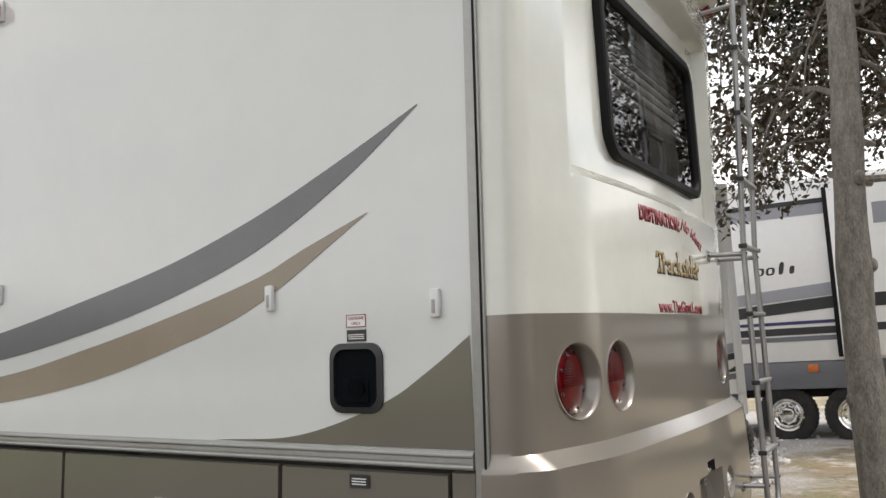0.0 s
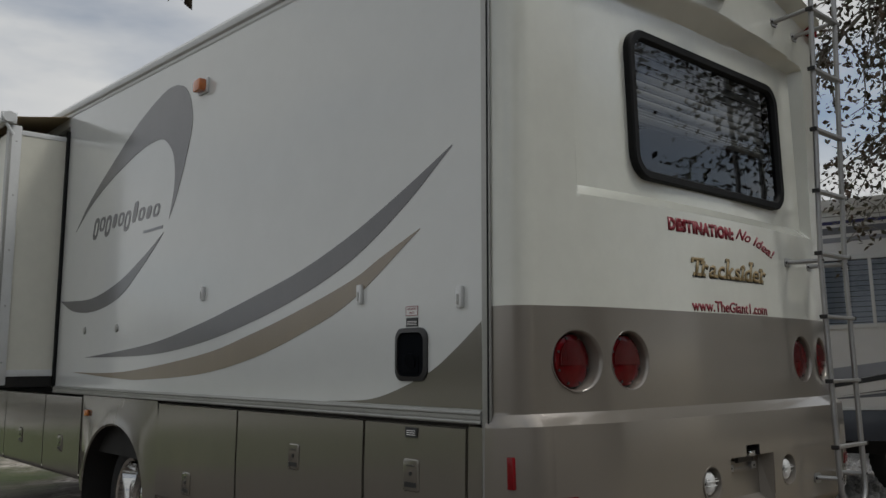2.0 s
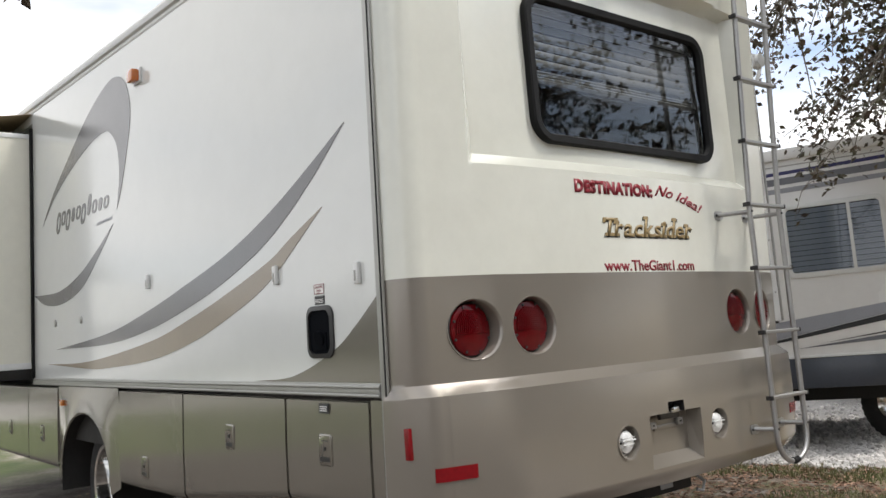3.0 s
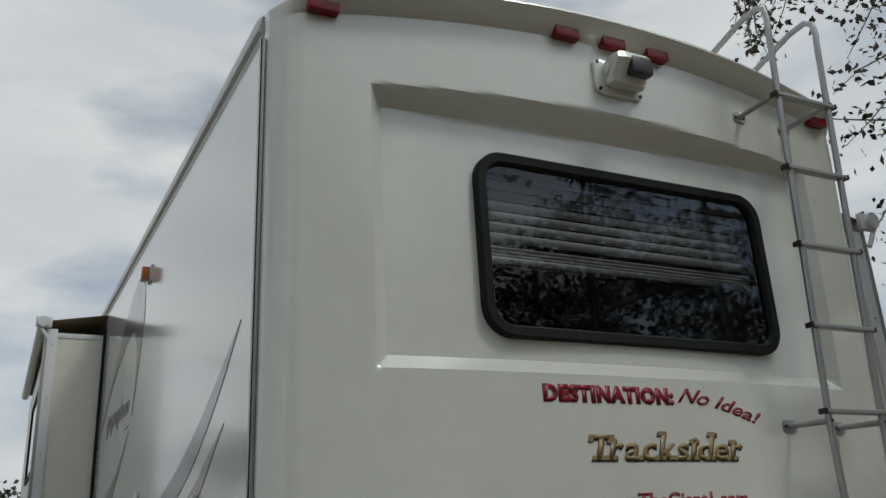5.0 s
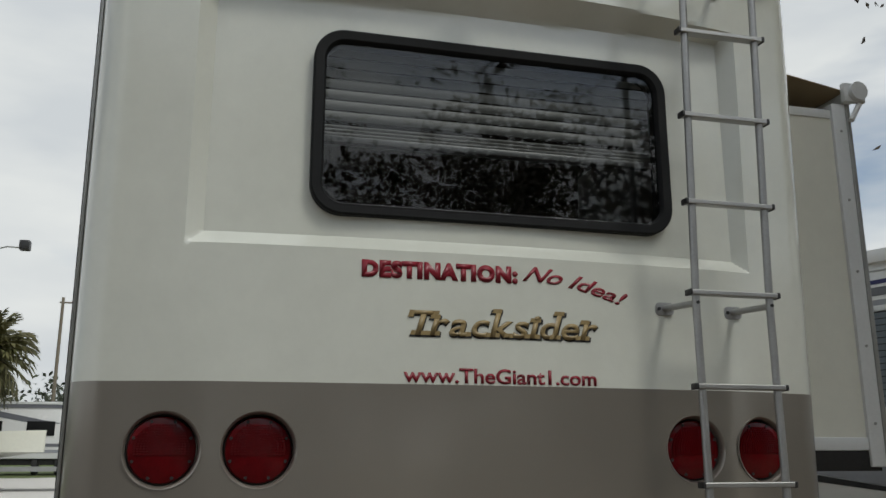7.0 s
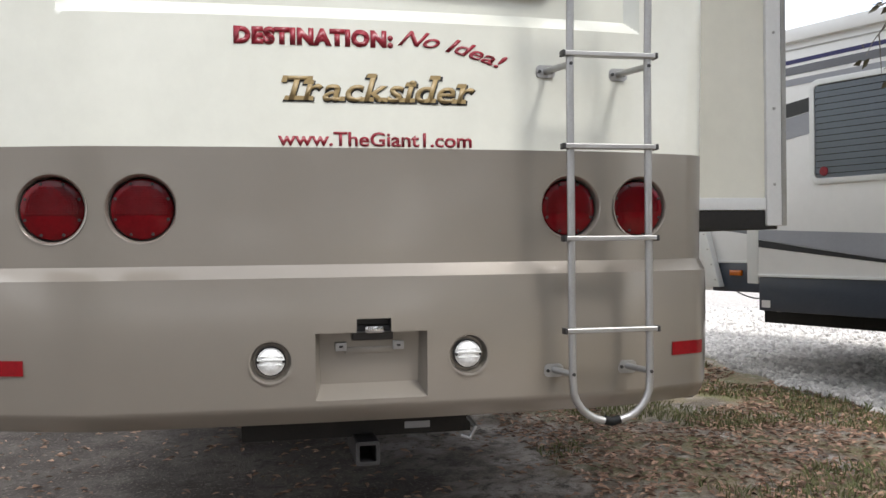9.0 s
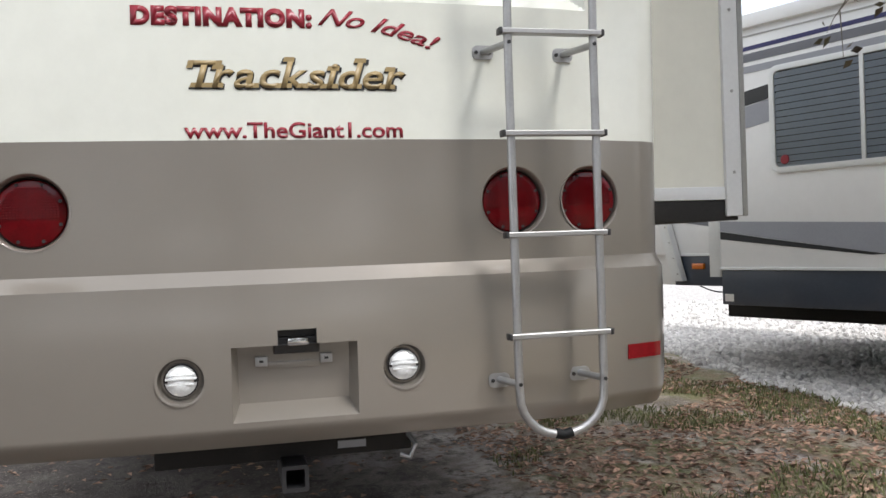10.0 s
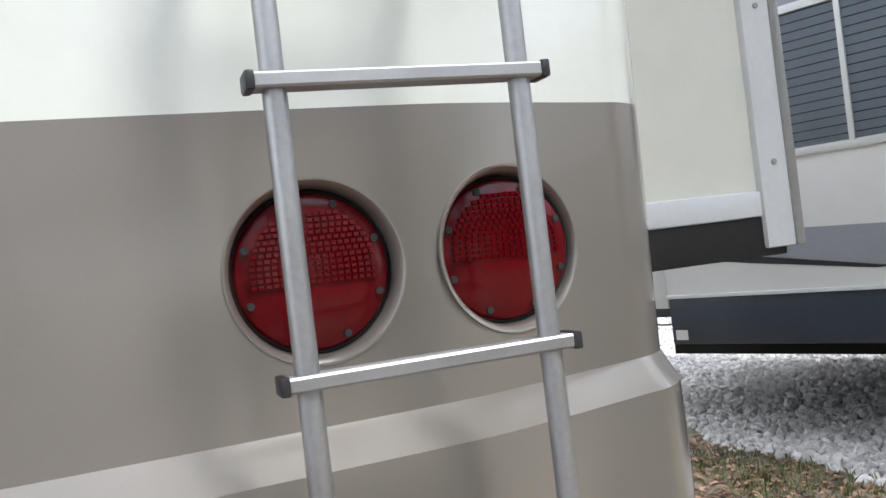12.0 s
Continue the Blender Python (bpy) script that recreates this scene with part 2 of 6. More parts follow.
def ground_mat():
    m = bpy.data.materials.new("sandy_ground")
    m.use_nodes = True
    n, l = m.node_tree.nodes, m.node_tree.links
    bs = n["Principled BSDF"]
    bs.inputs["Roughness"].default_value = 0.95
    tc = n.new("ShaderNodeTexCoord")

    def ntex(s, d=8.0, r=0.6):
        t = n.new("ShaderNodeTexNoise")
        t.inputs["Scale"].default_value, t.inputs["Detail"].default_value, t.inputs["Roughness"].default_value = s, d, r
        l.new(tc.outputs["Object"], t.inputs["Vector"])
        return t.outputs["Fac"]

    def rng(v, a, b, lo=0.0, hi=1.0):
        q = n.new("ShaderNodeMapRange")
        q.inputs["From Min"].default_value, q.inputs["From Max"].default_value = a, b
        q.inputs["To Min"].default_value, q.inputs["To Max"].default_value = lo, hi
        l.new(v, q.inputs["Value"])
        return q.outputs[0]

    def mix(f, a, b):
        q = n.new("ShaderNodeMix")
        q.data_type = "RGBA"
        l.new(f, q.inputs[0])
        for s, v in ((6, a), (7, b)):
            if isinstance(v, tuple):
                q.inputs[s].default_value = (*v, 1)
            else:
                l.new(v, q.inputs[s])
        return q.outputs[2]

    def math_node(op, a, b):
        q = n.new("ShaderNodeMath")
        q.operation = op
        for s, v in ((0, a), (1, b)):
            if isinstance(v, (int, float)):
                q.inputs[s].default_value = v
            else:
                l.new(v, q.inputs[s])
        return q.outputs[0]

    sep = n.new("ShaderNodeSeparateXYZ")
    l.new(tc.outputs["Object"], sep.inputs[0])
    # dark sand beneath the motorhome: its shade is put into the soil colour
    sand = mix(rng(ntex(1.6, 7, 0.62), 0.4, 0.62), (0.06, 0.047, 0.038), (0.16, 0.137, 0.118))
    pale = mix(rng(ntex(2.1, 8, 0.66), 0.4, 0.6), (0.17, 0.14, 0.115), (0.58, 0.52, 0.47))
    # noisy edge where the painted shade gives way to pale sand
    shade_edge = n.new("ShaderNodeMath")
    shade_edge.operation = "ADD"
    l.new(sep.outputs["Y"], shade_edge.inputs[0])
    l.new(rng(ntex(0.9, 6), 0.2, 0.8, -0.9, 0.9), shade_edge.inputs[1])
    sand = mix(rng(shade_edge.outputs[0], 1.3, 2.2), sand, pale)
    sand = mix(rng(ntex(11, 7, 0.72), 0.49, 0.64), sand, (0.062, 0.05, 0.04))
    sand = mix(rng(ntex(60, 4, 0.7), 0.55, 0.75), sand, (0.4, 0.35, 0.3))
    grass = mix(rng(ntex(3.0), 0.38, 0.62), (0.15, 0.17, 0.06), (0.27, 0.2, 0.13))
    turf = mix(rng(ntex(2.0), 0.35, 0.65), (0.075, 0.11, 0.03), (0.13, 0.15, 0.055))
    grass = mix(rng(ntex(45, 5, 0.75), 0.45, 0.7), grass, (0.4, 0.29, 0.21))
    wob = math_node("MULTIPLY", rng(ntex(0.9, 6), 0.2, 0.8, -1, 1), 0.9)
    yy = math_node("ADD", sep.outputs["Y"], wob)
    xx = math_node("ADD", sep.outputs["X"], wob)
    strip = rng(yy, 2.3, 2.9)
    strip = math_node("MULTIPLY", strip, rng(ntex(2.2, 7, 0.65), 0.36, 0.56))
    lawn = math_node("MULTIPLY", rng(xx, -8.5, -10.0), rng(yy, 2.5, 1.0))
    col = mix(strip, sand, grass)
    col = mix(lawn, col, turf)
    grav = mix(rng(ntex(28, 6, 0.75), 0.35, 0.7), (0.25, 0.235, 0.22), (0.62, 0.6, 0.58))
    gw = math_node("ADD", math_node("ADD", sep.outputs["Y"], math_node("MULTIPLY", sep.outputs["X"], 0.06)), math_node("MULTIPLY", rng(ntex(1.6, 6), 0.2, 0.8, -1, 1), 0.35))
    gmask = math_node("MULTIPLY", rng(gw, 4.68, 4.85), rng(gw, 14.0, 13.0))
    col = mix(math_node("MULTIPLY", gmask, rng(xx, -0.3, -0.9)), col, grav)
    road = math_node("MULTIPLY", rng(xx, -21.0, -22.0), rng(xx, -36.0, -35.0))
    col = mix(road, col, (0.55, 0.53, 0.5))
    l.new(col, bs.inputs["Base Color"])
    bp = n.new("ShaderNodeBump")
    bp.inputs["Strength"].default_value, bp.inputs["Distance"].default_value = 0.7, 0.03
    l.new(math_node("ADD", ntex(22, 6, 0.7), math_node("MULTIPLY", ntex(90, 4, 0.7), 0.5)), bp.inputs["Height"])
    l.new(bp.outputs[0], bs.inputs["Normal"])
    return m


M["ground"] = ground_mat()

# ---- mesh helpers ----


def thing(name, loc, label, category, group="", kind=""):
    ob = new(name)
    ob.location = loc
    return tagged(ob, label, category, group, kind)


def link_mesh(name, bm, material, smooth=True, angle=35):
    me = bpy.data.meshes.new(name)
    bmesh.ops.recalc_face_normals(bm, faces=bm.faces)
    bm.to_mesh(me)
    bm.free()
    me.materials.append(material)
    if smooth:
        me.polygons.foreach_set("use_smooth", [True] * len(me.polygons))
        me.set_sharp_from_angle(angle=radians(angle))
    return me


def base_of(ob):
    """World place of a thing or part; none of them is turned."""
    v = Vector(ob.location)
    while ob.parent:
        v += ob.matrix_parent_inverse.translation
        ob = ob.parent
        v += Vector(ob.location)
    return v


def part(name, bm, material, parent, label="", smooth=True, angle=35, facing=None):
    """A bmesh in world metres, linked as one mesh under a thing or a part."""
    me = bm if isinstance(bm, bpy.types.Mesh) else link_mesh(name, bm, material, smooth, angle)
    if facing is not None:
        me.flip_normals() if me.polygons[0].normal.dot(Vector(facing)) < 0 else None
    ob = new(name, me)
    if parent is not None:
        ob.parent = parent
        ob.matrix_parent_inverse = Matrix.Translation(-base_of(parent))
    return tagged(ob, label)


def solo(name, bm, material, label, category, kind="", group="", smooth=True):
    ob = new(name, link_mesh(name, bm, material, smooth))
    return tagged(ob, label, category, group, kind)


def box(bm, x0, x1, y0, y1, z0, z1, bevel=0.0, seg=2):
    m = Matrix.Translation(((x0 + x1) / 2, (y0 + y1) / 2, (z0 + z1) / 2)) @ Matrix.Diagonal((abs(x1 - x0), abs(y1 - y0), abs(z1 - z0), 1))
    made = bmesh.ops.create_cube(bm, size=1.0, matrix=m)
    if bevel:
        vs = set(made["verts"])
        edges = [e for e in bm.edges if e.verts[0] in vs and e.verts[1] in vs]
        bmesh.ops.bevel(bm, geom=edges, offset=bevel, segments=seg, profile=0.6, affect="EDGES")
    return bm


def boxes(*specs, bevel=0.0):
    bm = bmesh.new()
    for s in specs:
        box(bm, *s, bevel=bevel)
    return bm


def cyl(bm, p, q, r, r2=None, seg=20, caps=True):
    """A cylinder or cone from p to q."""
    p, q = Vector(p), Vector(q)
    d = q - p
    m = Matrix.Translation((p + q) / 2) @ d.to_track_quat("Z", "Y").to_matrix().to_4x4()
    bmesh.ops.create_cone(bm, cap_ends=caps, segments=seg, radius1=r, radius2=r if r2 is None else r2, depth=d.length, matrix=m)
    return bm


def sweep(bm, pts, r, seg=12, caps=True):
    """A tube along points; r a number or one radius per point."""
    pts = [Vector(p) for p in pts]
    rings = []
    prev = None
    for i, p in enumerate(pts):
        d = (pts[min(i + 1, len(pts) - 1)] - pts[max(i - 1, 0)]).normalized()
        a = prev if prev is not None else (Vector((0, 0, 1)) if abs(d.z) < 0.9 else Vector((1, 0, 0)))
        u = (a - d * a.dot(d)).normalized()
        prev = u
        v = d.cross(u)
        rad = r[i] if isinstance(r, (list, tuple)) else r
        rings.append([bm.verts.new(p + (u * math.cos(2 * math.pi * k / seg) + v * math.sin(2 * math.pi * k / seg)) * rad) for k in range(seg)])
    for a, b in zip(rings, rings[1:]):
        for k in range(seg):
            bm.faces.new((a[k], a[(k + 1) % seg], b[(k + 1) % seg], b[k]))
    if caps:
        bm.faces.new(rings[0][::-1])
        bm.faces.new(rings[-1])
    return bm


def lathe(bm, prof, centre, axis="x", seg=40):
    """Turn a profile of (radius, along) round an axis through the centre."""
    c = Vector(centre)
    rings = []
    for r, h in prof:
        ring = []
        for k in range(seg):
            a = 2 * math.pi * k / seg
            u, v = r * math.cos(a), r * math.sin(a)
            ring.append(bm.verts.new(c + (Vector((h, u, v)) if axis == "x" else Vector((u, h, v)) if axis == "y" else Vector((u, v, h)))))
        rings.append(ring)
    for a, b in zip(rings, rings[1:]):
        for k in range(seg):
            bm.faces.new((a[k], a[(k + 1) % seg], b[(k + 1) % seg], b[k]))
    bmesh.ops.remove_doubles(bm, verts=bm.verts, dist=1e-6)
    return bm


def rr_loop(y0, y1, z0, z1, r, seg=8):
    """Outline of a rounded rectangle as (a, b) pairs."""
    out = []
    for cy, cz, a0 in ((y1 - r, z1 - r, 0), (y0 + r, z1 - r, 90), (y0 + r, z0 + r, 180), (y1 - r, z0 + r, 270)):
        for k in range(seg + 1):
            a = radians(a0 + 90 * k / seg)
            out.append((cy + r * math.cos(a), cz + r * math.sin(a)))
    return out


def frame_ring(bm, stages, place):
    """Bridge rounded-rectangle loops; stages of (loop, depth); place maps (a, b, depth) to the world."""
    rings = [[bm.verts.new(place(a, b, d)) for a, b in loop] for loop, d in stages]
    n = len(rings[0])
    for p, q in zip(rings, rings[1:]):
        for k in range(n):
            bm.faces.new((p[k], p[(k + 1) % n], q[(k + 1) % n], q[k]))
    return rings


def spline(ctrl, steps=14):
    """Smooth curve through a few points in a plane."""
    c = [Vector((*p, 0)) for p in ctrl]
    c = [c[0] * 2 - c[1], *c, c[-1] * 2 - c[-2]]
    out = []
    for i in range(1, len(c) - 2):
        p0, p1, p2, p3 = c[i - 1:i + 3]
        for k in range(steps):
            t = k / steps
            out.append(0.5 * (2 * p1 + (p2 - p0) * t + (2 * p0 - 5 * p1 + 4 * p2 - p3) * t * t + (3 * p1 - p0 - 3 * p2 + p3) * t ** 3))
    out.append(c[-2])
    return [(v.x, v.y) for v in out]


def ribbon(bm, upper, lower, place, thick=0.0016, n=60):
    """A thin vinyl stripe between two curves, with an edge of its own."""
    def resample(c):
        pts = spline(c)
        ln = [0.0]
        for a, b in zip(pts, pts[1:]):
            ln.append(ln[-1] + math.dist(a, b))
        return [(float(np.interp(ln[-1] * k / n, ln, [p[0] for p in pts])), float(np.interp(ln[-1] * k / n, ln, [p[1] for p in pts]))) for k in range(n + 1)]
    u, w = resample(upper), resample(lower)
    quads = []
    for d in (thick, 0.0):
        quads.append(([bm.verts.new(place(*p, d)) for p in u], [bm.verts.new(place(*p, d)) for p in w]))
    (ut, wt), (ub, wb) = quads
    for k in range(n):
        bm.faces.new((ut[k], ut[k + 1], wt[k + 1], wt[k]))
        bm.faces.new((ut[k], ub[k], ub[k + 1], ut[k + 1]))
        bm.faces.new((wt[k], wt[k + 1], wb[k + 1], wb[k]))
    bmesh.ops.remove_doubles(bm, verts=bm.verts, dist=1e-5)
    return bm


def letters(text, size, shear=0.0, width=None, bold=0.0, spacing=1.0, height=None):
    """Text as a bmesh in (x right, y up), its left end at 0 and its base line at 0."""
    cu = bpy.data.curves.new("letters", "FONT")
    cu.body, cu.size, cu.shear, cu.offset, cu.space_character = text, size, shear, bold, spacing
    cu.resolution_u = 4
    ob = bpy.data.objects.new("letters", cu)
    scene.collection.objects.link(ob)
    dg = bpy.context.evaluated_depsgraph_get()
    me = bpy.data.meshes.new_from_object(ob.evaluated_get(dg))
    bpy.data.objects.remove(ob)
    bm = bmesh.new()
    bm.from_mesh(me)
    bpy.data.meshes.remove(me)
    x0, x1 = min(v.co.x for v in bm.verts), max(v.co.x for v in bm.verts)
    y1 = max(v.co.y for v in bm.verts)
    sx, sy = (width / (x1 - x0) if width else 1.0), (height / y1 if height else 1.0)
    for v in bm.verts:
        v.co.x, v.co.y = (v.co.x - x0) * sx, v.co.y * sy
    return bm


def on_plane(bm, place, thick=0.0016):
    """Lay flat shapes (x, y) onto a surface by place(a, b, depth), with an edge."""
    res = bmesh.ops.extrude_face_region(bm, geom=list(bm.faces))
    top = {v for v in res["geom"] if isinstance(v, bmesh.types.BMVert)}
    for v in bm.verts:
        v.co = Vector(place(v.co.x, v.co.y, thick if v in top else 0.0))
    return bm


def glyph_shapes(spec, height, width, lean=0.25, fat=0.3):
    """Letter-sized plain shapes in a row, one bmesh each: t a tall bar, o a ring, v a short bar, - a dot."""
    step, out = width / len(spec), []
    for i, k in enumerate(spec):
        bm = bmesh.new()
        x, b = i * step, (-height * 0.3 if k == "g" else 0.0)
        h = height * {"-": 0.16, "t": 1.0, "g": 0.95}.get(k, 0.64)
        w = step * (0.86 if k in "og" else 0.4 if k == "-" else fat + 0.12)
        n, lo = 18, h * 0.5
        outer = []
        for j in range(n):
            cx, cy = math.cos(2 * math.pi * j / n), math.sin(2 * math.pi * j / n)
            outer.append((math.copysign(abs(cx) ** 0.7, cx), math.copysign(abs(cy) ** 0.7, cy)))

        def at(cx, cy, s, sy):
            px, py = x + step * 0.48 + cx * w * 0.5 * s, b + lo + cy * lo * sy
            return bm.verts.new((px + py * lean, py, 0))
        ring = [at(cx, cy, 1, 1) for cx, cy in outer]
        if k in "og":
            hole = [at(cx, cy, 0.42, 0.6) for cx, cy in outer]
            for j in range(n):
                bm.faces.new((ring[j], ring[(j + 1) % n], hole[(j + 1) % n], hole[j]))
        else:
            bm.faces.new(ring)
        out.append(bm)
    return out


def emblem(name, spec, height, width, place, material, parent, label, lean=0.25, fat=0.3):
    """Plain letter-sized shapes on a backing film, each a piece of its own."""
    shapes = glyph_shapes(spec, height, width, lean, fat)
    first = part(name, on_plane(shapes[0], place), material, parent, label, smooth=False)
    for bm in shapes[1:]:
        part("letter_shape", on_plane(bm, place), material, first, "", smooth=False)


# ---- ground ----
def slope(x, y):
    t = min(1.0, max(0.0, (y + 1.5) / 5.4))
    return -0.13 + 0.13 * t * t * (3 - 2 * t)


def ground_z(x, y):
    near = math.exp(-((x + 1) ** 2 + (y - 2) ** 2) / 160)
    return slope(x, y) + 0.022 * max(0.0, -x - 4.0) * min(1.0, max(0.0, -x - 4.0) / 3) + near * (0.022 * noise.noise((x * 1.3, y * 1.3, 0.3)) + 0.01 * noise.noise((x * 6, y * 6, 2.0)))


def build_ground():
    xs = [-900, -400, -200, -100, -60, -40, -28, -20, -15] + [-12 + 0.12 * i for i in range(151)] + [7, 9, 12, 18, 30, 60, 120, 300, 900]
    ys = [-900, -400, -200, -100, -60, -40, -25, -16, -10, -7, -5] + [-4 + 0.12 * i for i in range(101)] + [9, 11, 14, 18, 25, 40, 80, 200, 500, 900]
    verts = [(x, y, ground_z(x, y)) for y in ys for x in xs]
    nx = len(xs)
    faces = [(j * nx + i, j * nx + i + 1, (j + 1) * nx + i + 1, (j + 1) * nx + i) for j in range(len(ys) - 1) for i in range(nx - 1)]
    me = bpy.data.meshes.new("ground")
    me.from_pydata(verts, [], faces)
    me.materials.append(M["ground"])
    me.polygons.foreach_set("use_smooth", [True] * len(faces))
    return tagged(new("ground", me), "sandy soil with leaf litter, thin grass and pale gravel", "ground", kind="structure")


build_ground()

# ---- motorhome ----
LEFT, WIDTH, SEAM, CY = 0.02, 2.595, -0.17, 1.3075
COACH = thing("motorhome", (-4.0, CY, 0.0), "white and taupe motorhome with grey and tan stripes, on sandy soil", "motorhome")


def roof_z(x):
    return 2.965 + 0.0455 * -x


def smooth01(t):
    t = min(1.0, max(0.0, t))
    return t * t * (3 - 2 * t)


TAILS = [(0.308, 1.23), (0.583, 1.23), (2.012, 1.232), (2.285, 1.232)]
FOGS = [(0.979, 0.74), (1.623, 0.743)]
TAIL_R, FOG_R = 0.1115, 0.067
PLATE = (1.12, 1.482, 0.609, 0.826)
TAB = (1.252, 1.364, 0.87)


def cap_x(y):
    """Plan of the rear cap: rounded corners and a slight bow."""
    r = 0.12
    d = min(y - LEFT, WIDTH - y)
    if d < r:
        return SEAM + math.sqrt(max(0.0, r * r - (r - d) ** 2))
    return SEAM + r + 0.055 * (1 - ((y - CY) / (CY - LEFT - r)) ** 2)


def cap_bulge(y, z):
    """How far the cap stands out from its plan at a height."""
    u = (y - CY) / CY
    if z < 0.59:
        return 0.054 - 0.05 * ((0.59 - z) / 0.06) ** 1.3
    if z < 1.005:
        return 0.054 + 0.008 * math.sin((z - 0.59) / 0.415 * math.pi)
    if z < 1.046:
        return 0.054 * (1.046 - z) / 0.041
    out = 0.04 * (1 - u * u) * smooth01((z - 1.8) / 1.0)
    zt = 2.75 + 0.06 * (1 - u * u)
    left, right = min(1.0, max(0.0, (y - 0.332) / 0.05)), min(1.0, max(0.0, (2.285 - y) / 0.04))
    low = min(1.0, max(0.0, (z - 1.85) / 0.048))
    span = max(0.012, 0.08 - 0.022 * u - 0.0916 * u * u)
    high = min(1.0, max(0.0, (zt - z) / span))
    inside = min(left, right, low, high)
    return out + inside * (-0.046 - out)


def cap_rows():
    zs = [0.53 + 0.0094 * i for i in range(256)]
    for f in (0.59, 0.609, 0.826, 0.87, 1.005, 1.046, 1.428, 1.85, 1.898, 2.0, 2.58):
        k = min(range(len(zs)), key=lambda i: abs(zs[i] - f))
        zs[k] = f
    return [z for z in zs if z < 2.92] + [2.92]


def cap_cols():
    arc = [0.12 * (1 - math.cos(radians(90 * k / 14))) for k in range(14)]
    ys = [LEFT + 0.12 + (WIDTH - LEFT - 0.24) * i / 250 for i in range(251)]
    for f in (0.332, 0.382, 2.245, 2.285, 1.12, 1.482, 1.252, 1.364, 0.74, 1.955):
        k = min(range(len(ys)), key=lambda i: abs(ys[i] - f))
        ys[k] = f
    return [LEFT + a for a in arc] + ys + [WIDTH - a for a in arc[::-1]]


def cap_normal(y):
    d = min(y - LEFT, WIDTH - y)
    if d < 0.12:
        c = (0.12 - d) / 0.12
        ny = -c if y < CY else c
        return Vector((math.sqrt(max(0.0, 1 - c * c)), ny, 0))
    s = 0.11 * (y - CY) / (CY - LEFT - 0.12) ** 2
    return Vector((1, s, 0)).normalized()


def cap_point(y, z, extra=0.0):
    d = min(y - LEFT, WIDTH - y)
    grow = smooth01(d / 0.11) if d < 0.12 else 1.0
    b = cap_bulge(y, z)
    lean = (0.0362 * z - 0.0984) * (1 - smooth01(d / 0.45))
    return Vector((cap_x(y) + lean, y, z)) + cap_normal(y) * (b * (0.35 + 0.65 * grow if z < 1.046 else grow) * (grow > 0 or z < 1.046) + extra)


def z_visor(y):
    return 2.985 + 0.105 * (1 - ((y - CY) / CY) ** 2)


def z_crown(y):
    return 3.055 + 0.13 * (1 - abs((y - CY) / CY) ** 2.2)


def cap_patch(z_lo, z_hi, crown):
    """One painted zone of the rear cap with its lamp, plate and window openings left out."""
    cols, rows = cap_cols(), [z for z in cap_rows() if z_lo - 1e-6 <= z <= z_hi + 1e-6]
    bm = bmesh.new()
    circles = [(*c, TAIL_R) for c in TAILS] + [(*c, FOG_R) for c in FOGS]
    grid, flat = [], []
    for z in rows:
        line, fl = [], []
        for y in cols:
            yy, zz = y, z
            for cy, cz, r in circles:
                q = math.hypot(yy - cy, zz - cz)
                if abs(q - r) < 0.0072:
                    yy, zz = cy + (yy - cy) * r / q, cz + (zz - cz) * r / q
            line.append(bm.verts.new(cap_point(yy, zz)))
            fl.append((yy, zz))
        grid.append(line)
        flat.append(fl)
    if crown:
        for k in range(1, 7):
            grid.append([bm.verts.new(cap_point(y, 2.92) + Vector((0, 0, (z_visor(y) - 2.92) * k / 6))) for y in cols])
        lip = 0.075
        for k in range(1, 7):
            grid.append([bm.verts.new(cap_point(y, 2.92, lip * (k / 6) ** 0.8 * smooth01(min(y - LEFT, WIDTH - y) / 0.2)) + Vector((0, 0, z_visor(y) - 2.92 + (z_crown(y) - 0.03 - z_visor(y)) * k / 6))) for y in cols])
        for k in range(1, 8):
            a = radians(90 * k / 7)
            line = []
            for y in cols:
                p = cap_point(y, 2.92, lip * smooth01(min(y - LEFT, WIDTH - y) / 0.2))
                back = 0.05 * (1 - math.cos(a))
                line.append(bm.verts.new((p.x - back, p.y, z_crown(y) - 0.03 + 0.03 * math.sin(a))))
            grid.append(line)
        grid.append([bm.verts.new((-0.32, y, z_crown(y) + 0.004)) for y in cols])
    for j in range(len(grid) - 1):
        for i in range(len(cols) - 1):
            if j < len(flat) - 1:
                cy = sum(flat[a][b][0] for a, b in ((j, i), (j + 1, i), (j, i + 1), (j + 1, i + 1))) / 4
                cz = sum(flat[a][b][1] for a, b in ((j, i), (j + 1, i), (j, i + 1), (j + 1, i + 1))) / 4
                if any(math.hypot(cy - a, cz - b) < r for a, b, r in circles):
                    continue
                if PLATE[0] < cy < PLATE[1] and PLATE[2] < cz < PLATE[3] or TAB[0] < cy < TAB[1] and PLATE[3] < cz < TAB[2]:
                    continue
                if 0.74 < cy < 1.955 and 2.0 < cz < 2.58:
                    continue
            bm.faces.new((grid[j][i], grid[j][i + 1], grid[j + 1][i + 1], grid[j + 1][i]))
    bmesh.ops.delete(bm, geom=[v for v in bm.verts if not v.link_faces], context="VERTS")
    return bm


part("rear_cap", cap_patch(1.428, 2.92, True), M["cream"], COACH, "cream glossy moulded rear cap", angle=28)
part("rear_bumper", cap_patch(0.53, 1.428, False), M["taupe"], COACH, "taupe metallic moulded rear bumper cap", angle=28)


def side_at(x, z, d=0.0):
    return (x, -0.0005 - d, z)


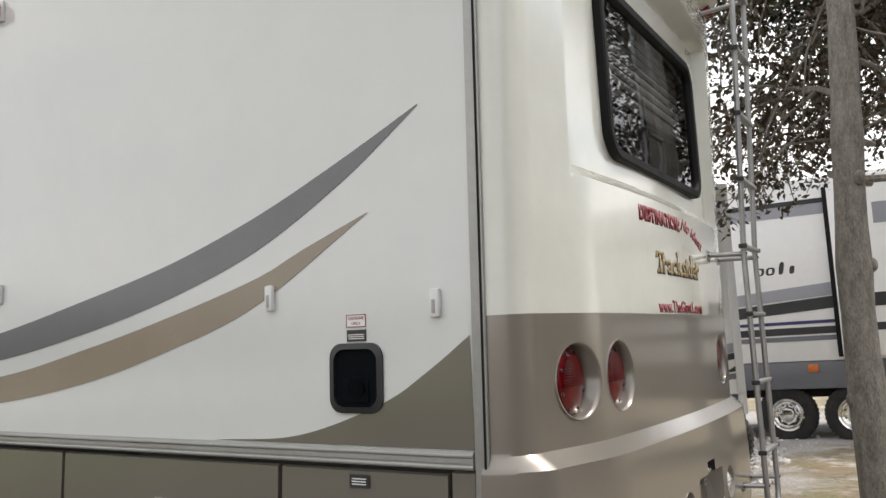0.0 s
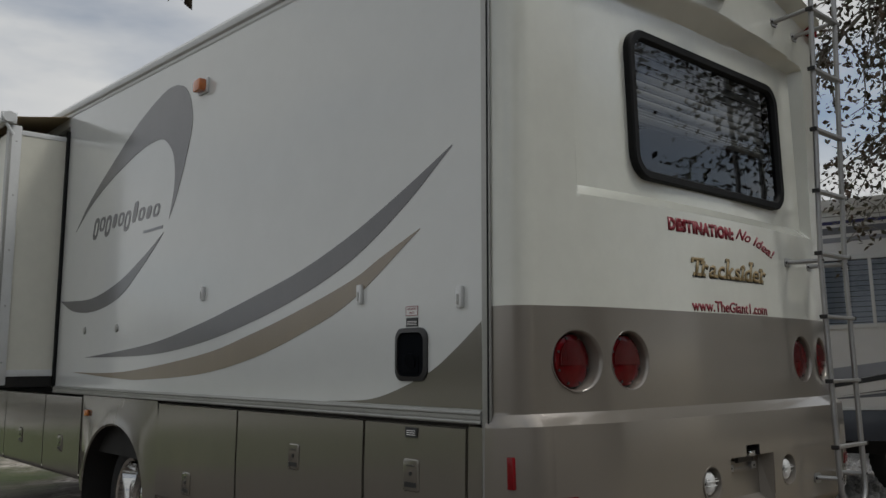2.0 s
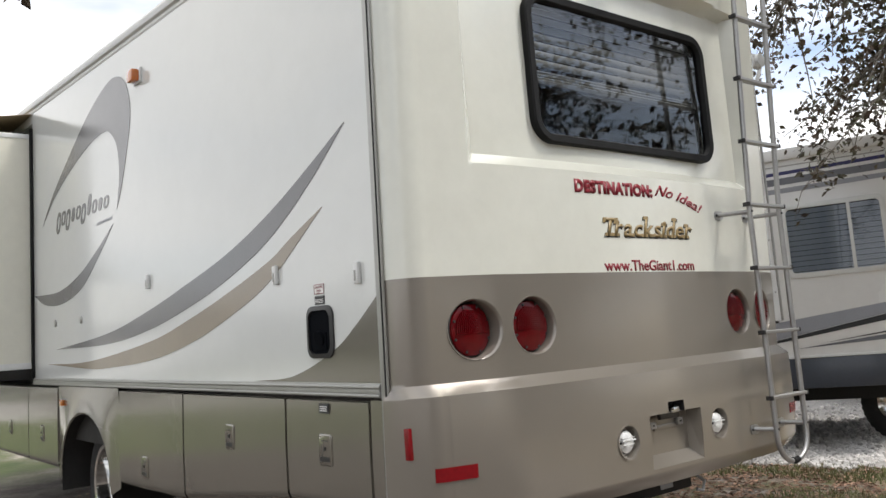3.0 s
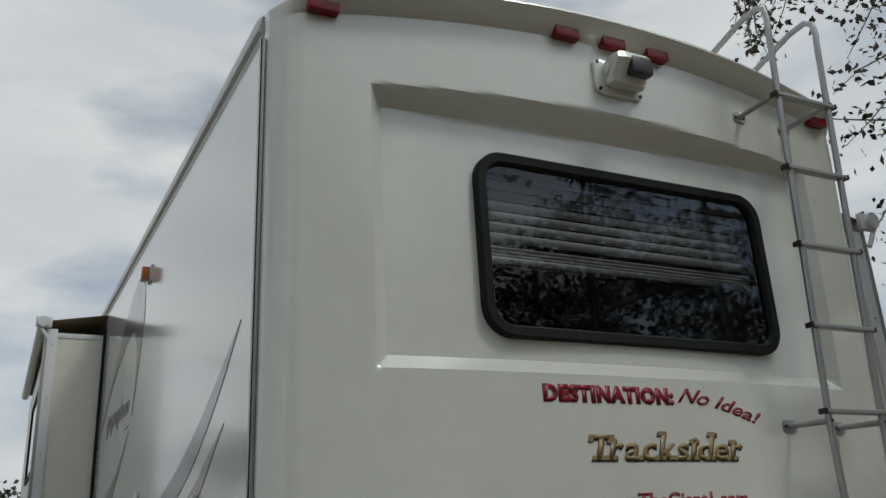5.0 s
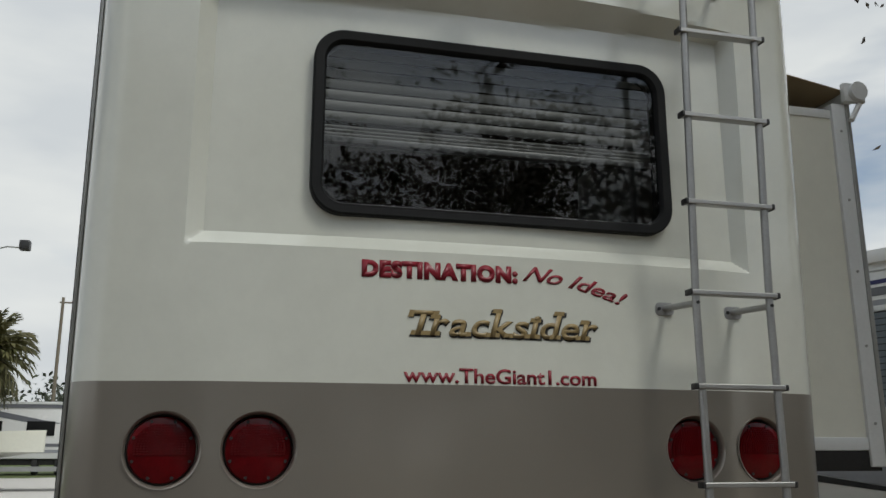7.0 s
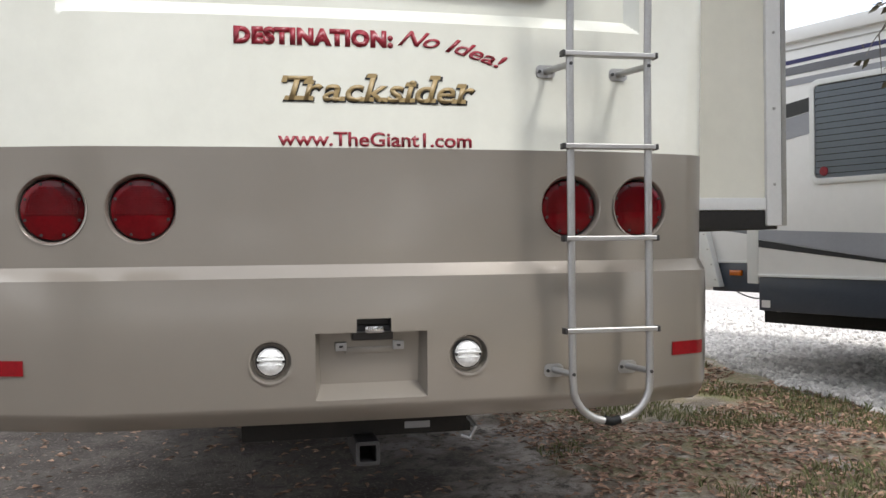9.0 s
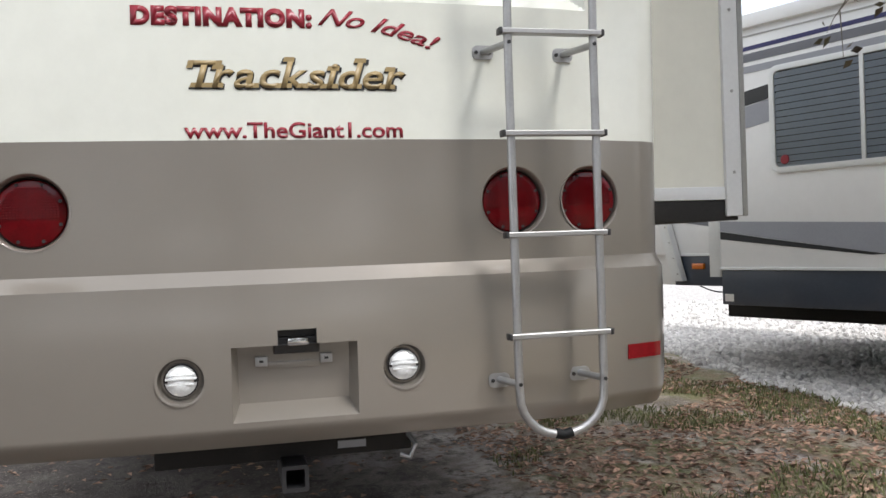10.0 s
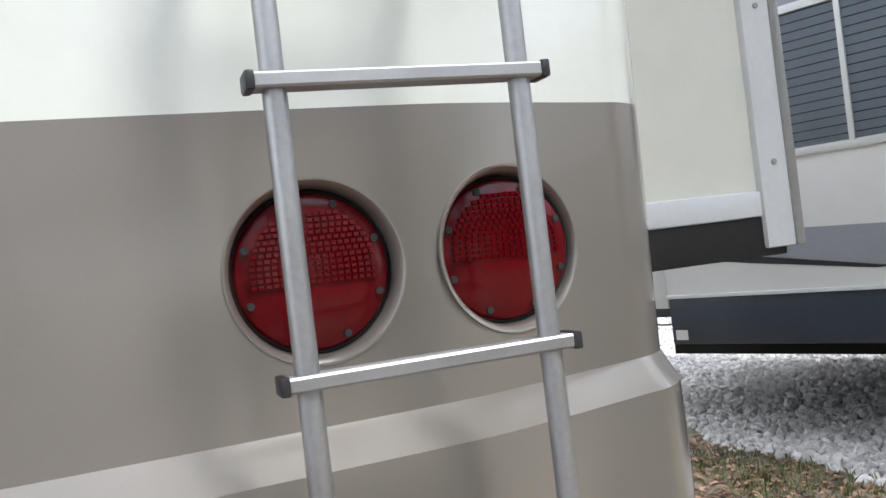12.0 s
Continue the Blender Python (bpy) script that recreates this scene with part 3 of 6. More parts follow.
def slab(bm, x0, x1, y0, y1, z0, top):
    """An upright slab whose top follows a height function."""
    n = max(1, int(abs(x1 - x0) / 0.5))
    rows = []
    for k in range(n + 1):
        x = x0 + (x1 - x0) * k / n
        rows.append([bm.verts.new((x, y, z)) for y, z in ((y0, z0), (y1, z0), (y1, top(x)), (y0, top(x)))])
    for a, b in zip(rows, rows[1:]):
        for k in range(4):
            bm.faces.new((a[k], a[(k + 1) % 4], b[(k + 1) % 4], b[k]))
    bm.faces.new(rows[0])
    bm.faces.new(rows[-1])
    return bm


# side walls with the slide-out openings left free
FRONT = -9.6
bm = bmesh.new()
slab(bm, -0.19, -5.03, 0.0, 0.05, 1.0, roof_z)
slab(bm, -5.03, -8.9, 0.0, 0.05, 3.12, roof_z)
slab(bm, -8.9, FRONT, 0.0, 0.05, 1.0, roof_z)
part("side_wall", bm, M["side"], COACH, "glossy white fibreglass side wall", smooth=False)
bm = bmesh.new()
slab(bm, -0.25, -0.42, WIDTH - 0.05, WIDTH, 1.0, roof_z)
slab(bm, -0.42, -3.2, WIDTH - 0.05, WIDTH, 2.86, roof_z)
slab(bm, -3.2, FRONT, WIDTH - 0.05, WIDTH, 1.0, roof_z)
part("side_wall", bm, M["side"], COACH, "glossy white fibreglass side wall", smooth=False)
bm = boxes((FRONT - 0.1, FRONT, 0.02, WIDTH - 0.02, 0.4, 3.35), bevel=0.03)
part("front_wall", bm, M["cream"], COACH)
bm = bmesh.new()
rows = []
for k in range(14):
    x = -0.3 + (FRONT + 0.3) * k / 13
    rows.append([bm.verts.new((x, WIDTH * j / 12, roof_z(x) + 0.06 + 0.11 * (1 - abs(2 * j / 12 - 1) ** 2.2))) for j in range(13)])
for a, b in zip(rows, rows[1:]):
    for j in range(12):
        bm.faces.new((a[j], a[j + 1], b[j + 1], b[j]))
part("roof", bm, M["roof"], COACH, "white rubber roof membrane")
part("floor_pan", boxes((FRONT, -0.3, 0.06, WIDTH - 0.06, 0.6, 0.98)), M["under"], COACH, "dark underbody", smooth=False)

# gutter rail along the roof edge
for y_out, y_in in ((-0.022, 0.03), (WIDTH + 0.022, WIDTH - 0.03)):
    bm = bmesh.new()
    rows = []
    prof = ((0.0, 0.0), (0.5, 0.0), (0.5, 0.012), (0.62, 0.02), (0.62, 0.034), (0.9, 0.04), (1.0, 0.052), (1.0, 0.066), (0.75, 0.085), (0.0, 0.098))
    for k in range(21):
        x = -0.2 + (FRONT + 0.2) * k / 20
        rows.append([bm.verts.new((x, y_in + (y_out - y_in) * a, roof_z(x) - 0.012 + h * 1.3)) for a, h in prof])
    for a, b in zip(rows, rows[1:]):
        for j in range(len(prof) - 1):
            bm.faces.new((a[j], a[j + 1], b[j + 1], b[j]))
    bm.faces.new(rows[0])
    part("roof_rail", bm, M["white_trim"], COACH, "white ribbed gutter rail", angle=20)

# corner strip between side wall and cap, with a dark insert
for ys, sg in ((0.0, -1), (WIDTH, 1)):
    back = 0.0 if sg < 0 else -0.055
    strip = part("corner_trim", boxes((-0.196 + back, -0.152 + back, ys, ys + sg * 0.004 if sg > 0 else ys - 0.011, 0.6 if sg > 0 else 0.53, roof_z(-0.17) - 0.012), bevel=0.0015 if sg > 0 else 0.004), M["trim"], COACH, "grey corner moulding")
    part("insert", boxes((-0.165 + back, -0.158 + back, ys + sg * 0.001, ys + sg * (0.0055 if sg > 0 else 0.0135), 0.6 if sg > 0 else 0.53, roof_z(-0.17) - 0.013)), M["rubber"], strip, "dark rubber insert", smooth=False)

# belt moulding: three ribs
bm = boxes((-5.02, -0.2, -0.011, 0.0, 0.992, 1.041), bevel=0.003)
for z in (0.996, 1.028):
    cyl(bm, (-5.02, -0.011, z), (-0.2, -0.011, z), 0.007, seg=10)
box(bm, -5.02, -0.2, -0.015, -0.009, 1.008, 1.02)
part("belt_moulding", bm, M["trim"], COACH, "ribbed grey belt moulding", angle=25)


# lower side: compartment doors
def door_low(x):
    return float(np.interp(x, (-4.4, -3.1, -2.08, -0.93, -0.2), (0.36, 0.375, 0.395, 0.52, 0.556)))


def curved_panel(bm, x0, x1, z1, y_face, lip=0.0):
    """A skirt panel whose lower edge tucks under."""
    n = 6
    rows = []
    for k in range(n + 1):
        x = x0 + (x1 - x0) * k / n
        zb = door_low(x) - lip
        prof = [(0.012, z1), (0.0, z1 - 0.006), (-0.004, (z1 + zb) / 2)]
        for j in range(6):
            a = radians(90 * j / 5)
            prof.append((0.045 * (1 - math.cos(a)) - 0.002, zb + 0.05 - 0.05 * math.sin(a)))
        prof.append((0.09, zb + 0.002))
        rows.append([bm.verts.new((x, y_face + a, b)) for a, b in prof])
    for a, b in zip(rows, rows[1:]):
        for j in range(len(a) - 1):
            bm.faces.new((a[j], a[j + 1], b[j + 1], b[j]))
    for r in (rows[0], rows[-1]):
        back = [bm.verts.new((v.co.x, y_face + 0.03, v.co.z)) for v in r[:4]]
        for j in range(3):
            bm.faces.new((r[j], r[j + 1], back[j + 1], back[j]))
    return bm


part("skirt_backing", boxes((-0.9, -0.21, 0.035, 0.07, 0.62, 0.99), (-2.05, -0.9, 0.035, 0.07, 0.56, 0.99), (-3.02, -2.05, 0.035, 0.07, 0.45, 0.99), (-9.4, -4.3, 0.035, 0.07, 0.45, 0.99)), M["under"], COACH, "dark gap behind the doors", smooth=False)
part("skirt_panel", curved_panel(bmesh.new(), -0.2, -0.274, 0.985, -0.004), M["taupe_side"], COACH)


def latch(parent, x, z, big=1.0):
    w, h = 0.05 * big, 0.062 * big
    bm = bmesh.new()
    loop, inner = rr_loop(x - w, x + w, z - h, z + h, 0.014), rr_loop(x - w * 0.9, x + w * 0.9, z - h * 0.92, z + h * 0.92, 0.012)
    rings = frame_ring(bm, ((loop, 0.0), (loop, 0.005), (inner, 0.009)), lambda a, b, d: (a, -0.006 - d, b))
    bm.faces.new(rings[-1])
    plate = part("latch", bm, M["taupe_side"], parent, "taupe flush latch plate")
    bm = boxes((x - w * 0.72, x + w * 0.72, -0.0165, -0.012, z - h * 0.72, z - h * 0.42), (x - w * 0.5, x + w * 0.5, -0.0165, -0.012, z + h * 0.55, z + h * 0.62))
    cyl(bm, (x, -0.013, z + h * 0.1), (x, -0.019, z + h * 0.1), 0.008, seg=12)
    part("finger_slot", bm, M["black"], plate, "black finger slot and lock", smooth=False)


def lower_door(x0, x1, lat=None, big=1.0):
    bm = curved_panel(bmesh.new(), x0 - 0.006, x1 + 0.006, 0.975, -0.006, lip=-0.02)
    d = part("compartment_door", bm, M["taupe_side"], COACH, "taupe compartment door with worn gloss")
    if lat:
        latch(d, *lat, big)
    return d


lower_door(-0.282, -0.912, (-0.595, 0.778))
lower_door(-0.918, -2.02, (-1.46, 0.78), 0.95)
door_c = lower_door(-2.026, -3.02, (-2.59, 0.545), 1.0)
lower_door(-4.36, -5.2, (-4.78, 0.62))
lower_door(-5.206, -6.3, (-5.8, 0.62))
lower_door(-6.306, -7.5)
lower_door(-7.506, -9.2)
part("warning_label", boxes((-0.632, -0.56, -0.0125, -0.0105, 0.921, 0.96)), M["ink"], COACH, "small black warning label", smooth=False)
bm = boxes(*[(-0.622, -0.57, -0.0145, -0.012, z, z + 0.003) for z in (0.93, 0.938, 0.946)])
part("label_lines", bm, M["label_w"], COACH, "", smooth=False)

part("skirt_panel", boxes((FRONT, -4.35, WIDTH - 0.05, WIDTH, 0.42, 1.0), (-3.1, -0.25, WIDTH - 0.05, WIDTH, 0.5, 1.0), (-4.35, -3.1, WIDTH - 0.05, WIDTH, 0.8, 1.0), bevel=0.01), M["taupe_side"], COACH, "taupe lower side panels")
# dark block added to keep light off the ground below the floor pan
part("holding_tank", boxes((-2.9, -1.2, 0.4, 2.2, 0.36, 0.6), bevel=0.04), M["under"], COACH, "added dark block that shades the ground under the floor")
part("axle", cyl(bmesh.new(), (-3.72, 0.3, 0.3), (-3.72, 2.2, 0.3), 0.07), M["under"], COACH, "dark rear axle")

# wheel arch panel, flared lip and wheel
AX, AZ = -3.72, 0.33
bm = bmesh.new()
prev = None
for k in range(33):
    a = radians(180 * k / 32)
    ix, iz = AX + 0.55 * math.cos(a), AZ + 0.485 * math.sin(a) ** 0.9
    ox = max(-4.354, min(-3.026, AX + 0.95 * math.cos(a)))
    oz = 0.985 if abs(math.cos(a)) < 0.72 else max(0.38, min(0.985, 0.38 + 0.605 * (1 - (abs(math.cos(a)) - 0.72) / 0.28)))
    ring = [bm.verts.new(p) for p in ((ox, -0.002, oz), ((ox + ix * 2) / 3, -0.006, (oz + iz * 2) / 3), (ix + 0.02 * math.cos(a), -0.016, iz + 0.02 * math.sin(a)), (ix, -0.019, iz), (ix - 0.012 * math.cos(a), -0.012, iz - 0.012 * math.sin(a)))]
    if prev:
        for p in range(4):
            bm.faces.new((prev[p], prev[p + 1], ring[p + 1], ring[p]))
    prev = ring
part("wheel_arch", bm, M["taupe_side"], COACH, "flared taupe wheel arch")
bm = bmesh.new()
prev = None
for k in range(25):
    a = radians(-10 + 200 * k / 24)
    ix, iz = AX + 0.545 * math.cos(a), AZ + 0.48 * max(0.0, math.sin(a)) ** 0.9 + min(0.0, math.sin(a)) * 0.5
    ring = [bm.verts.new((ix, -0.008, iz)), bm.verts.new((ix, 0.5, iz))]
    if prev:
        bm.faces.new((prev[0], prev[1], ring[1], ring[0]))
    prev = ring
part("arch_liner", bm, M["under"], COACH, "black wheel arch liner")
part("wheel_well", boxes((-4.3, -3.1, 0.5, 0.6, 0.25, 0.95)), M["under"], COACH, "dark wheel well", smooth=False)


def wheel(parent, x, y, z, r=0.43, rim=0.285, side=-1, w=0.24, dual=True):
    """A tyre with its rim and hub; side -1 faces -y."""
    def pr(points):
        return [(a, b * -side) for a, b in points]
    bm = lathe(bmesh.new(), pr([(rim, w), (r * 0.9, w), (r * 0.985, w * 0.92), (r, w * 0.75), (r, w * 0.25), (r * 0.985, w * 0.08), (r * 0.9, 0.0), (rim + 0.03, 0.004), (rim, 0.02), (rim - 0.01, w * 0.5)]), (x, y, z), "y", 48)
    tread = bmesh.new()
    for k in range(40):
        a = 2 * math.pi * k / 40
        m = Matrix.Translation((x, y - side * w * 0.5, z)) @ Matrix.Rotation(a, 4, "Y")
        bmesh.ops.create_cube(tread, size=1, matrix=m @ Matrix.Translation((r, 0, 0)) @ Matrix.Diagonal((0.012, w * 0.7, 0.03, 1)))
    t = part("wheel", bm, M["tyre"], parent, "dusty black tyre")
    tagged(part("tread", tread, M["tyre"], t), kind="stuff")
    depth = 0.13 if dual else 0.03
    bm = lathe(bmesh.new(), pr([(rim + 0.004, 0.012), (rim, -0.002), (rim - 0.022, 0.004), (rim - 0.03, 0.03), (rim - 0.05, depth * 0.75), (rim - 0.085, depth), (rim * 0.42, depth * 0.95), (rim * 0.38, depth * 0.55), (rim * 0.3, depth * 0.45), (0.0, depth * 0.42)]), (x, y, z), "y", 48)
    for k in range(8):
        a = 2 * math.pi * k / 8
        c = Vector((x + rim * 0.52 * math.cos(a), y, z + rim * 0.52 * math.sin(a)))
        cyl(bm, c + Vector((0, -side * depth, 0)), c + Vector((0, -side * (depth - 0.035), 0)), 0.014, seg=8)
    rm = part("rim", bm, M["chrome"], t, "polished dished steel rim", angle=30)
    for k in range(8):
        a = 2 * math.pi * (k + 0.5) / 8
        hr = rim * 0.66
        c = Vector((x + hr * math.cos(a), y, z + hr * math.sin(a)))
        part("rim_opening", cyl(bmesh.new(), c + Vector((0, -side * (depth + 0.004), 0)), c + Vector((0, -side * (depth - 0.004), 0)), rim * 0.085, seg=12), M["black"], t, "dark rim opening")
    return t


wheel(COACH, -3.72, 0.13, 0.3)
wheel(COACH, -3.72, WIDTH - 0.13, 0.33, side=1)


def marker(parent, x, z, name="marker_light"):
    bm = boxes((x - 0.06, x + 0.06, -0.012, 0.0, z - 0.045, z + 0.045), bevel=0.004)
    b = part(name, bm, M["white_trim"], parent, "amber clearance light on a white base")
    bm = boxes((x - 0.05, x + 0.045, -0.055, -0.01, z - 0.036, z + 0.036), bevel=0.012)
    part("lens", bm, M["amber"], b, "amber lens")


marker(COACH, -2.58, 2.84)
bm = boxes((-4.28, -4.2, -0.022, -0.004, 0.845, 0.888), bevel=0.008)
part("marker_light", bm, M["amber"], COACH, "small orange side marker")
for x, z in ((-2.48, 1.6), (-0.955, 1.502), (-0.315, 1.455)):
    bm = boxes((x - 0.017, x + 0.017, -0.02, 0.0, z - 0.042, z + 0.042), bevel=0.009)
    b = part("vent_cover", bm, M["white_trim"], COACH, "small white plastic vent cover")
    part("slot", boxes((x - 0.005, x + 0.005, -0.0222, -0.018, z - 0.03, z + 0.01)), M["trim"], b, "", smooth=False)
for x, z in ((-4.41, 1.449), (-3.78, 1.447)):
    bm = lathe(bmesh.new(), [(0.028, 0.0), (0.026, -0.008), (0.012, -0.012), (0.0, -0.012)], (x, 0, z), "y", 16)
    part("vent_cap", bm, M["trim"], COACH, "small round grey cap")

# fuel door recess and its labels
bm = bmesh.new()
lo, li = rr_loop(-0.708, -0.508, 1.138, 1.348, 0.045), rr_loop(-0.69, -0.526, 1.156, 1.33, 0.038)
rings = frame_ring(bm, ((lo, 0.0), (lo, 0.008), (li, 0.012), (li, -0.0), ), side_at)
fuel = part("fuel_door", bm, M["black"], COACH, "black fuel filler housing")
# flush back face and cap, coloured near-black in place of recess shade
bm = bmesh.new()
bm.faces.new([bm.verts.new(side_at(a, b, 0.003)) for a, b in li])
box(bm, -0.66, -0.56, -0.009, -0.002, 1.17, 1.24, bevel=0.003)
cyl(bm, (-0.6, -0.002, 1.22), (-0.6, -0.02, 1.215), 0.03, seg=18)
part("filler_cap", bm, M["void"], fuel, "filler cap and housing back, recess shade painted as near-black")
lab = part("fuel_label", boxes((-0.645, -0.57, -0.0028, 0, 1.396, 1.435)), M["label_w"], COACH, "white label with red border and words", smooth=False)
bm = boxes((-0.645, -0.57, -0.0035, -0.002, 1.396, 1.3985), (-0.645, -0.57, -0.0035, -0.002, 1.4325, 1.435), (-0.645, -0.6425, -0.0035, -0.002, 1.396, 1.435), (-0.5725, -0.57, -0.0035, -0.002, 1.396, 1.435))
part("border", bm, M["red_vinyl"], lab, "", smooth=False)
for word, z in (("GASOLINE", 1.419), ("ONLY", 1.403)):
    bm = letters(word, 0.012, width=0.058 if word == "GASOLINE" else 0.034, height=0.0095)
    w0 = -0.636 if word == "GASOLINE" else -0.624
    part("lettering", on_plane(bm, lambda a, b, d, w0=w0, z=z: (w0 + a, -0.003 - d, z + b), 0.0006), M["red_vinyl"], lab, "", smooth=False)
lab = part("notice_label", boxes((-0.643, -0.57, -0.0028, 0, 1.353, 1.388)), M["ink"], COACH, "small black notice label", smooth=False)
part("label_lines", boxes(*[(-0.637, -0.577, -0.0036, -0.0026, z, z + 0.0025) for z in (1.36, 1.366, 1.372)]), M["label_w"], lab, "", smooth=False)

# vinyl stripes
part("stripe", ribbon(bmesh.new(), [(-4.393, 1.252), (-3.25, 1.328), (-2.534, 1.429), (-1.945, 1.541), (-1.45, 1.648), (-1.026, 1.777), (-0.658, 1.923), (-0.366, 2.052)], [(-4.393, 1.252), (-3.238, 1.262), (-2.519, 1.321), (-1.933, 1.416), (-1.442, 1.527), (-1.023, 1.663), (-0.658, 1.851), (-0.366, 2.048)], side_at), M["grey_vinyl"], COACH, "charcoal swoosh stripe")
part("stripe", ribbon(bmesh.new(), [(-4.643, 1.146), (-3.643, 1.156), (-2.51, 1.255), (-1.927, 1.356), (-1.438, 1.463), (-1.02, 1.572), (-0.832, 1.646), (-0.56, 1.745)], [(-4.643, 1.146), (-3.632, 1.108), (-3.208, 1.112), (-2.494, 1.15), (-1.915, 1.231), (-1.431, 1.347), (-1.017, 1.484), (-0.56, 1.742)], side_at), M["tan_vinyl"], COACH, "tan swoosh stripe")
part("stripe", ribbon(bmesh.new(), [(-4.737, 2.216), (-4.457, 2.415), (-3.986, 2.65), (-3.55, 2.84), (-3.14, 2.951), (-2.899, 2.929), (-2.771, 2.825), (-2.725, 2.655), (-2.79, 2.458), (-2.904, 2.235), (-3.004, 2.1)], [(-4.737, 2.216), (-4.4, 2.39), (-3.959, 2.532), (-3.508, 2.629), (-3.21, 2.643), (-3.081, 2.599), (-2.977, 2.493), (-2.947, 2.311), (-3.004, 2.1)], side_at), M["grey_vinyl"], COACH, "charcoal arch emblem stripe")
part("stripe", ribbon(bmesh.new(), [(-4.99, 1.695), (-4.711, 1.681), (-4.263, 1.681), (-3.783, 1.765), (-3.365, 1.905), (-3.076, 2.023)], [(-4.99, 1.69), (-4.687, 1.602), (-4.236, 1.582), (-3.758, 1.66), (-3.355, 1.855), (-3.076, 2.02)], side_at), M["grey_vinyl"], COACH, "charcoal tail of the arch emblem")
part("stripe", ribbon(bmesh.new(), [(-1.2, 1.043), (-0.845, 1.066), (-0.52, 1.165), (-0.35, 1.26), (-0.206, 1.36)], [(-1.2, 1.0425), (-0.84, 1.0425), (-0.52, 1.0425), (-0.35, 1.0425), (-0.197, 1.0425)], side_at), M["taupe_side"], COACH, "taupe paint sweep rising to the corner")
emblem("emblem_word", "gogvogtovo", 0.17, 1.2, lambda a, b, d: side_at(-4.36 + a, 2.16 - 0.018 * a + b * (1 - 0.2 * a), d), M["grey_vinyl"], COACH, "charcoal slanted emblem shapes", lean=0.3, fat=0.5)
part("emblem_line", boxes((-3.4, -3.1, -0.002, 0, 2.052, 2.07)), M["ngrey"], COACH, "small grey line of writing", smooth=False)

# ---- rear details ----


def rear_at(a, b, d=0.0):
    p = cap_point(a, b)
    return (p.x + 0.0006 + d, p.y, p.z)


for cy, cz in TAILS:
    x0 = cap_point(cy, cz).x
    tilt = (cap_point(cy - 0.05, cz).x - cap_point(cy + 0.05, cz).x) / 0.1
    bm = lathe(bmesh.new(), [(TAIL_R + 0.003, -0.004), (TAIL_R + 0.002, 0.0015), (TAIL_R - 0.001, 0.001), (TAIL_R - 0.005, -0.004), (TAIL_R - 0.008, -0.012), (TAIL_R - 0.009, -0.05), (TAIL_R - 0.012, -0.055), (0.0, -0.057)], (x0, cy, cz), "x", 64)
    for v in bm.verts:
        v.co.x = x0 + (v.co.x - x0) - tilt * (v.co.y - cy)
    lamp = part("tail_light", bm, M["taupe"], COACH, "round tail light set in a moulded pocket", angle=40)
    bm = lathe(bmesh.new(), [(0.102, -0.056), (0.102, -0.036), (0.098, -0.032), (0.093, -0.036)], (x0, cy, cz), "x", 56)
    part("housing", bm, M["black"], lamp, "black lamp ring")
    bm = lathe(bmesh.new(), [(0.099, -0.05), (0.098, -0.033), (0.094, -0.026), (0.07, -0.018), (0.03, -0.013), (0.0, -0.012)], (x0, cy, cz), "x", 56)
    lens = part("lens", bm, M["red_lens"], lamp, "ribbed red lens")
    bm = bmesh.new()
    upper = cy > 2.2
    for j in range(12):
        zz = cz + 0.07 - 0.0075 * j - (0.0 if not upper else -0.004)
        hw = math.sqrt(max(0.0, 0.08 ** 2 - (zz - cz) ** 2))
        n = int(hw * 2 / 0.0085)
        for i in range(n):
            yy = cy - hw + (i + 0.5) * hw * 2 / n
            box(bm, x0 - 0.026, x0 - 0.0095 - 0.007 * ((yy - cy) ** 2 + (zz - cz) ** 2) / 0.0072, yy - 0.0032, yy + 0.0032, zz - 0.0024, zz + 0.0024)
    tagged(part("lens_ribs", bm, M["red_lens"], lamp, "rows of small lens prisms", smooth=False), kind="stuff")
    bm = bmesh.new()
    for k in range(8):
        a = 2 * math.pi * (k + 0.5) / 8
        c = (x0 - 0.03, cy + 0.087 * math.cos(a), cz + 0.087 * math.sin(a))
        cyl(bm, c, (x0 - 0.0195, c[1], c[2]), 0.005, seg=8)
    tagged(part("screws", bm, M["black"], lamp, "dark screw heads"), kind="stuff")

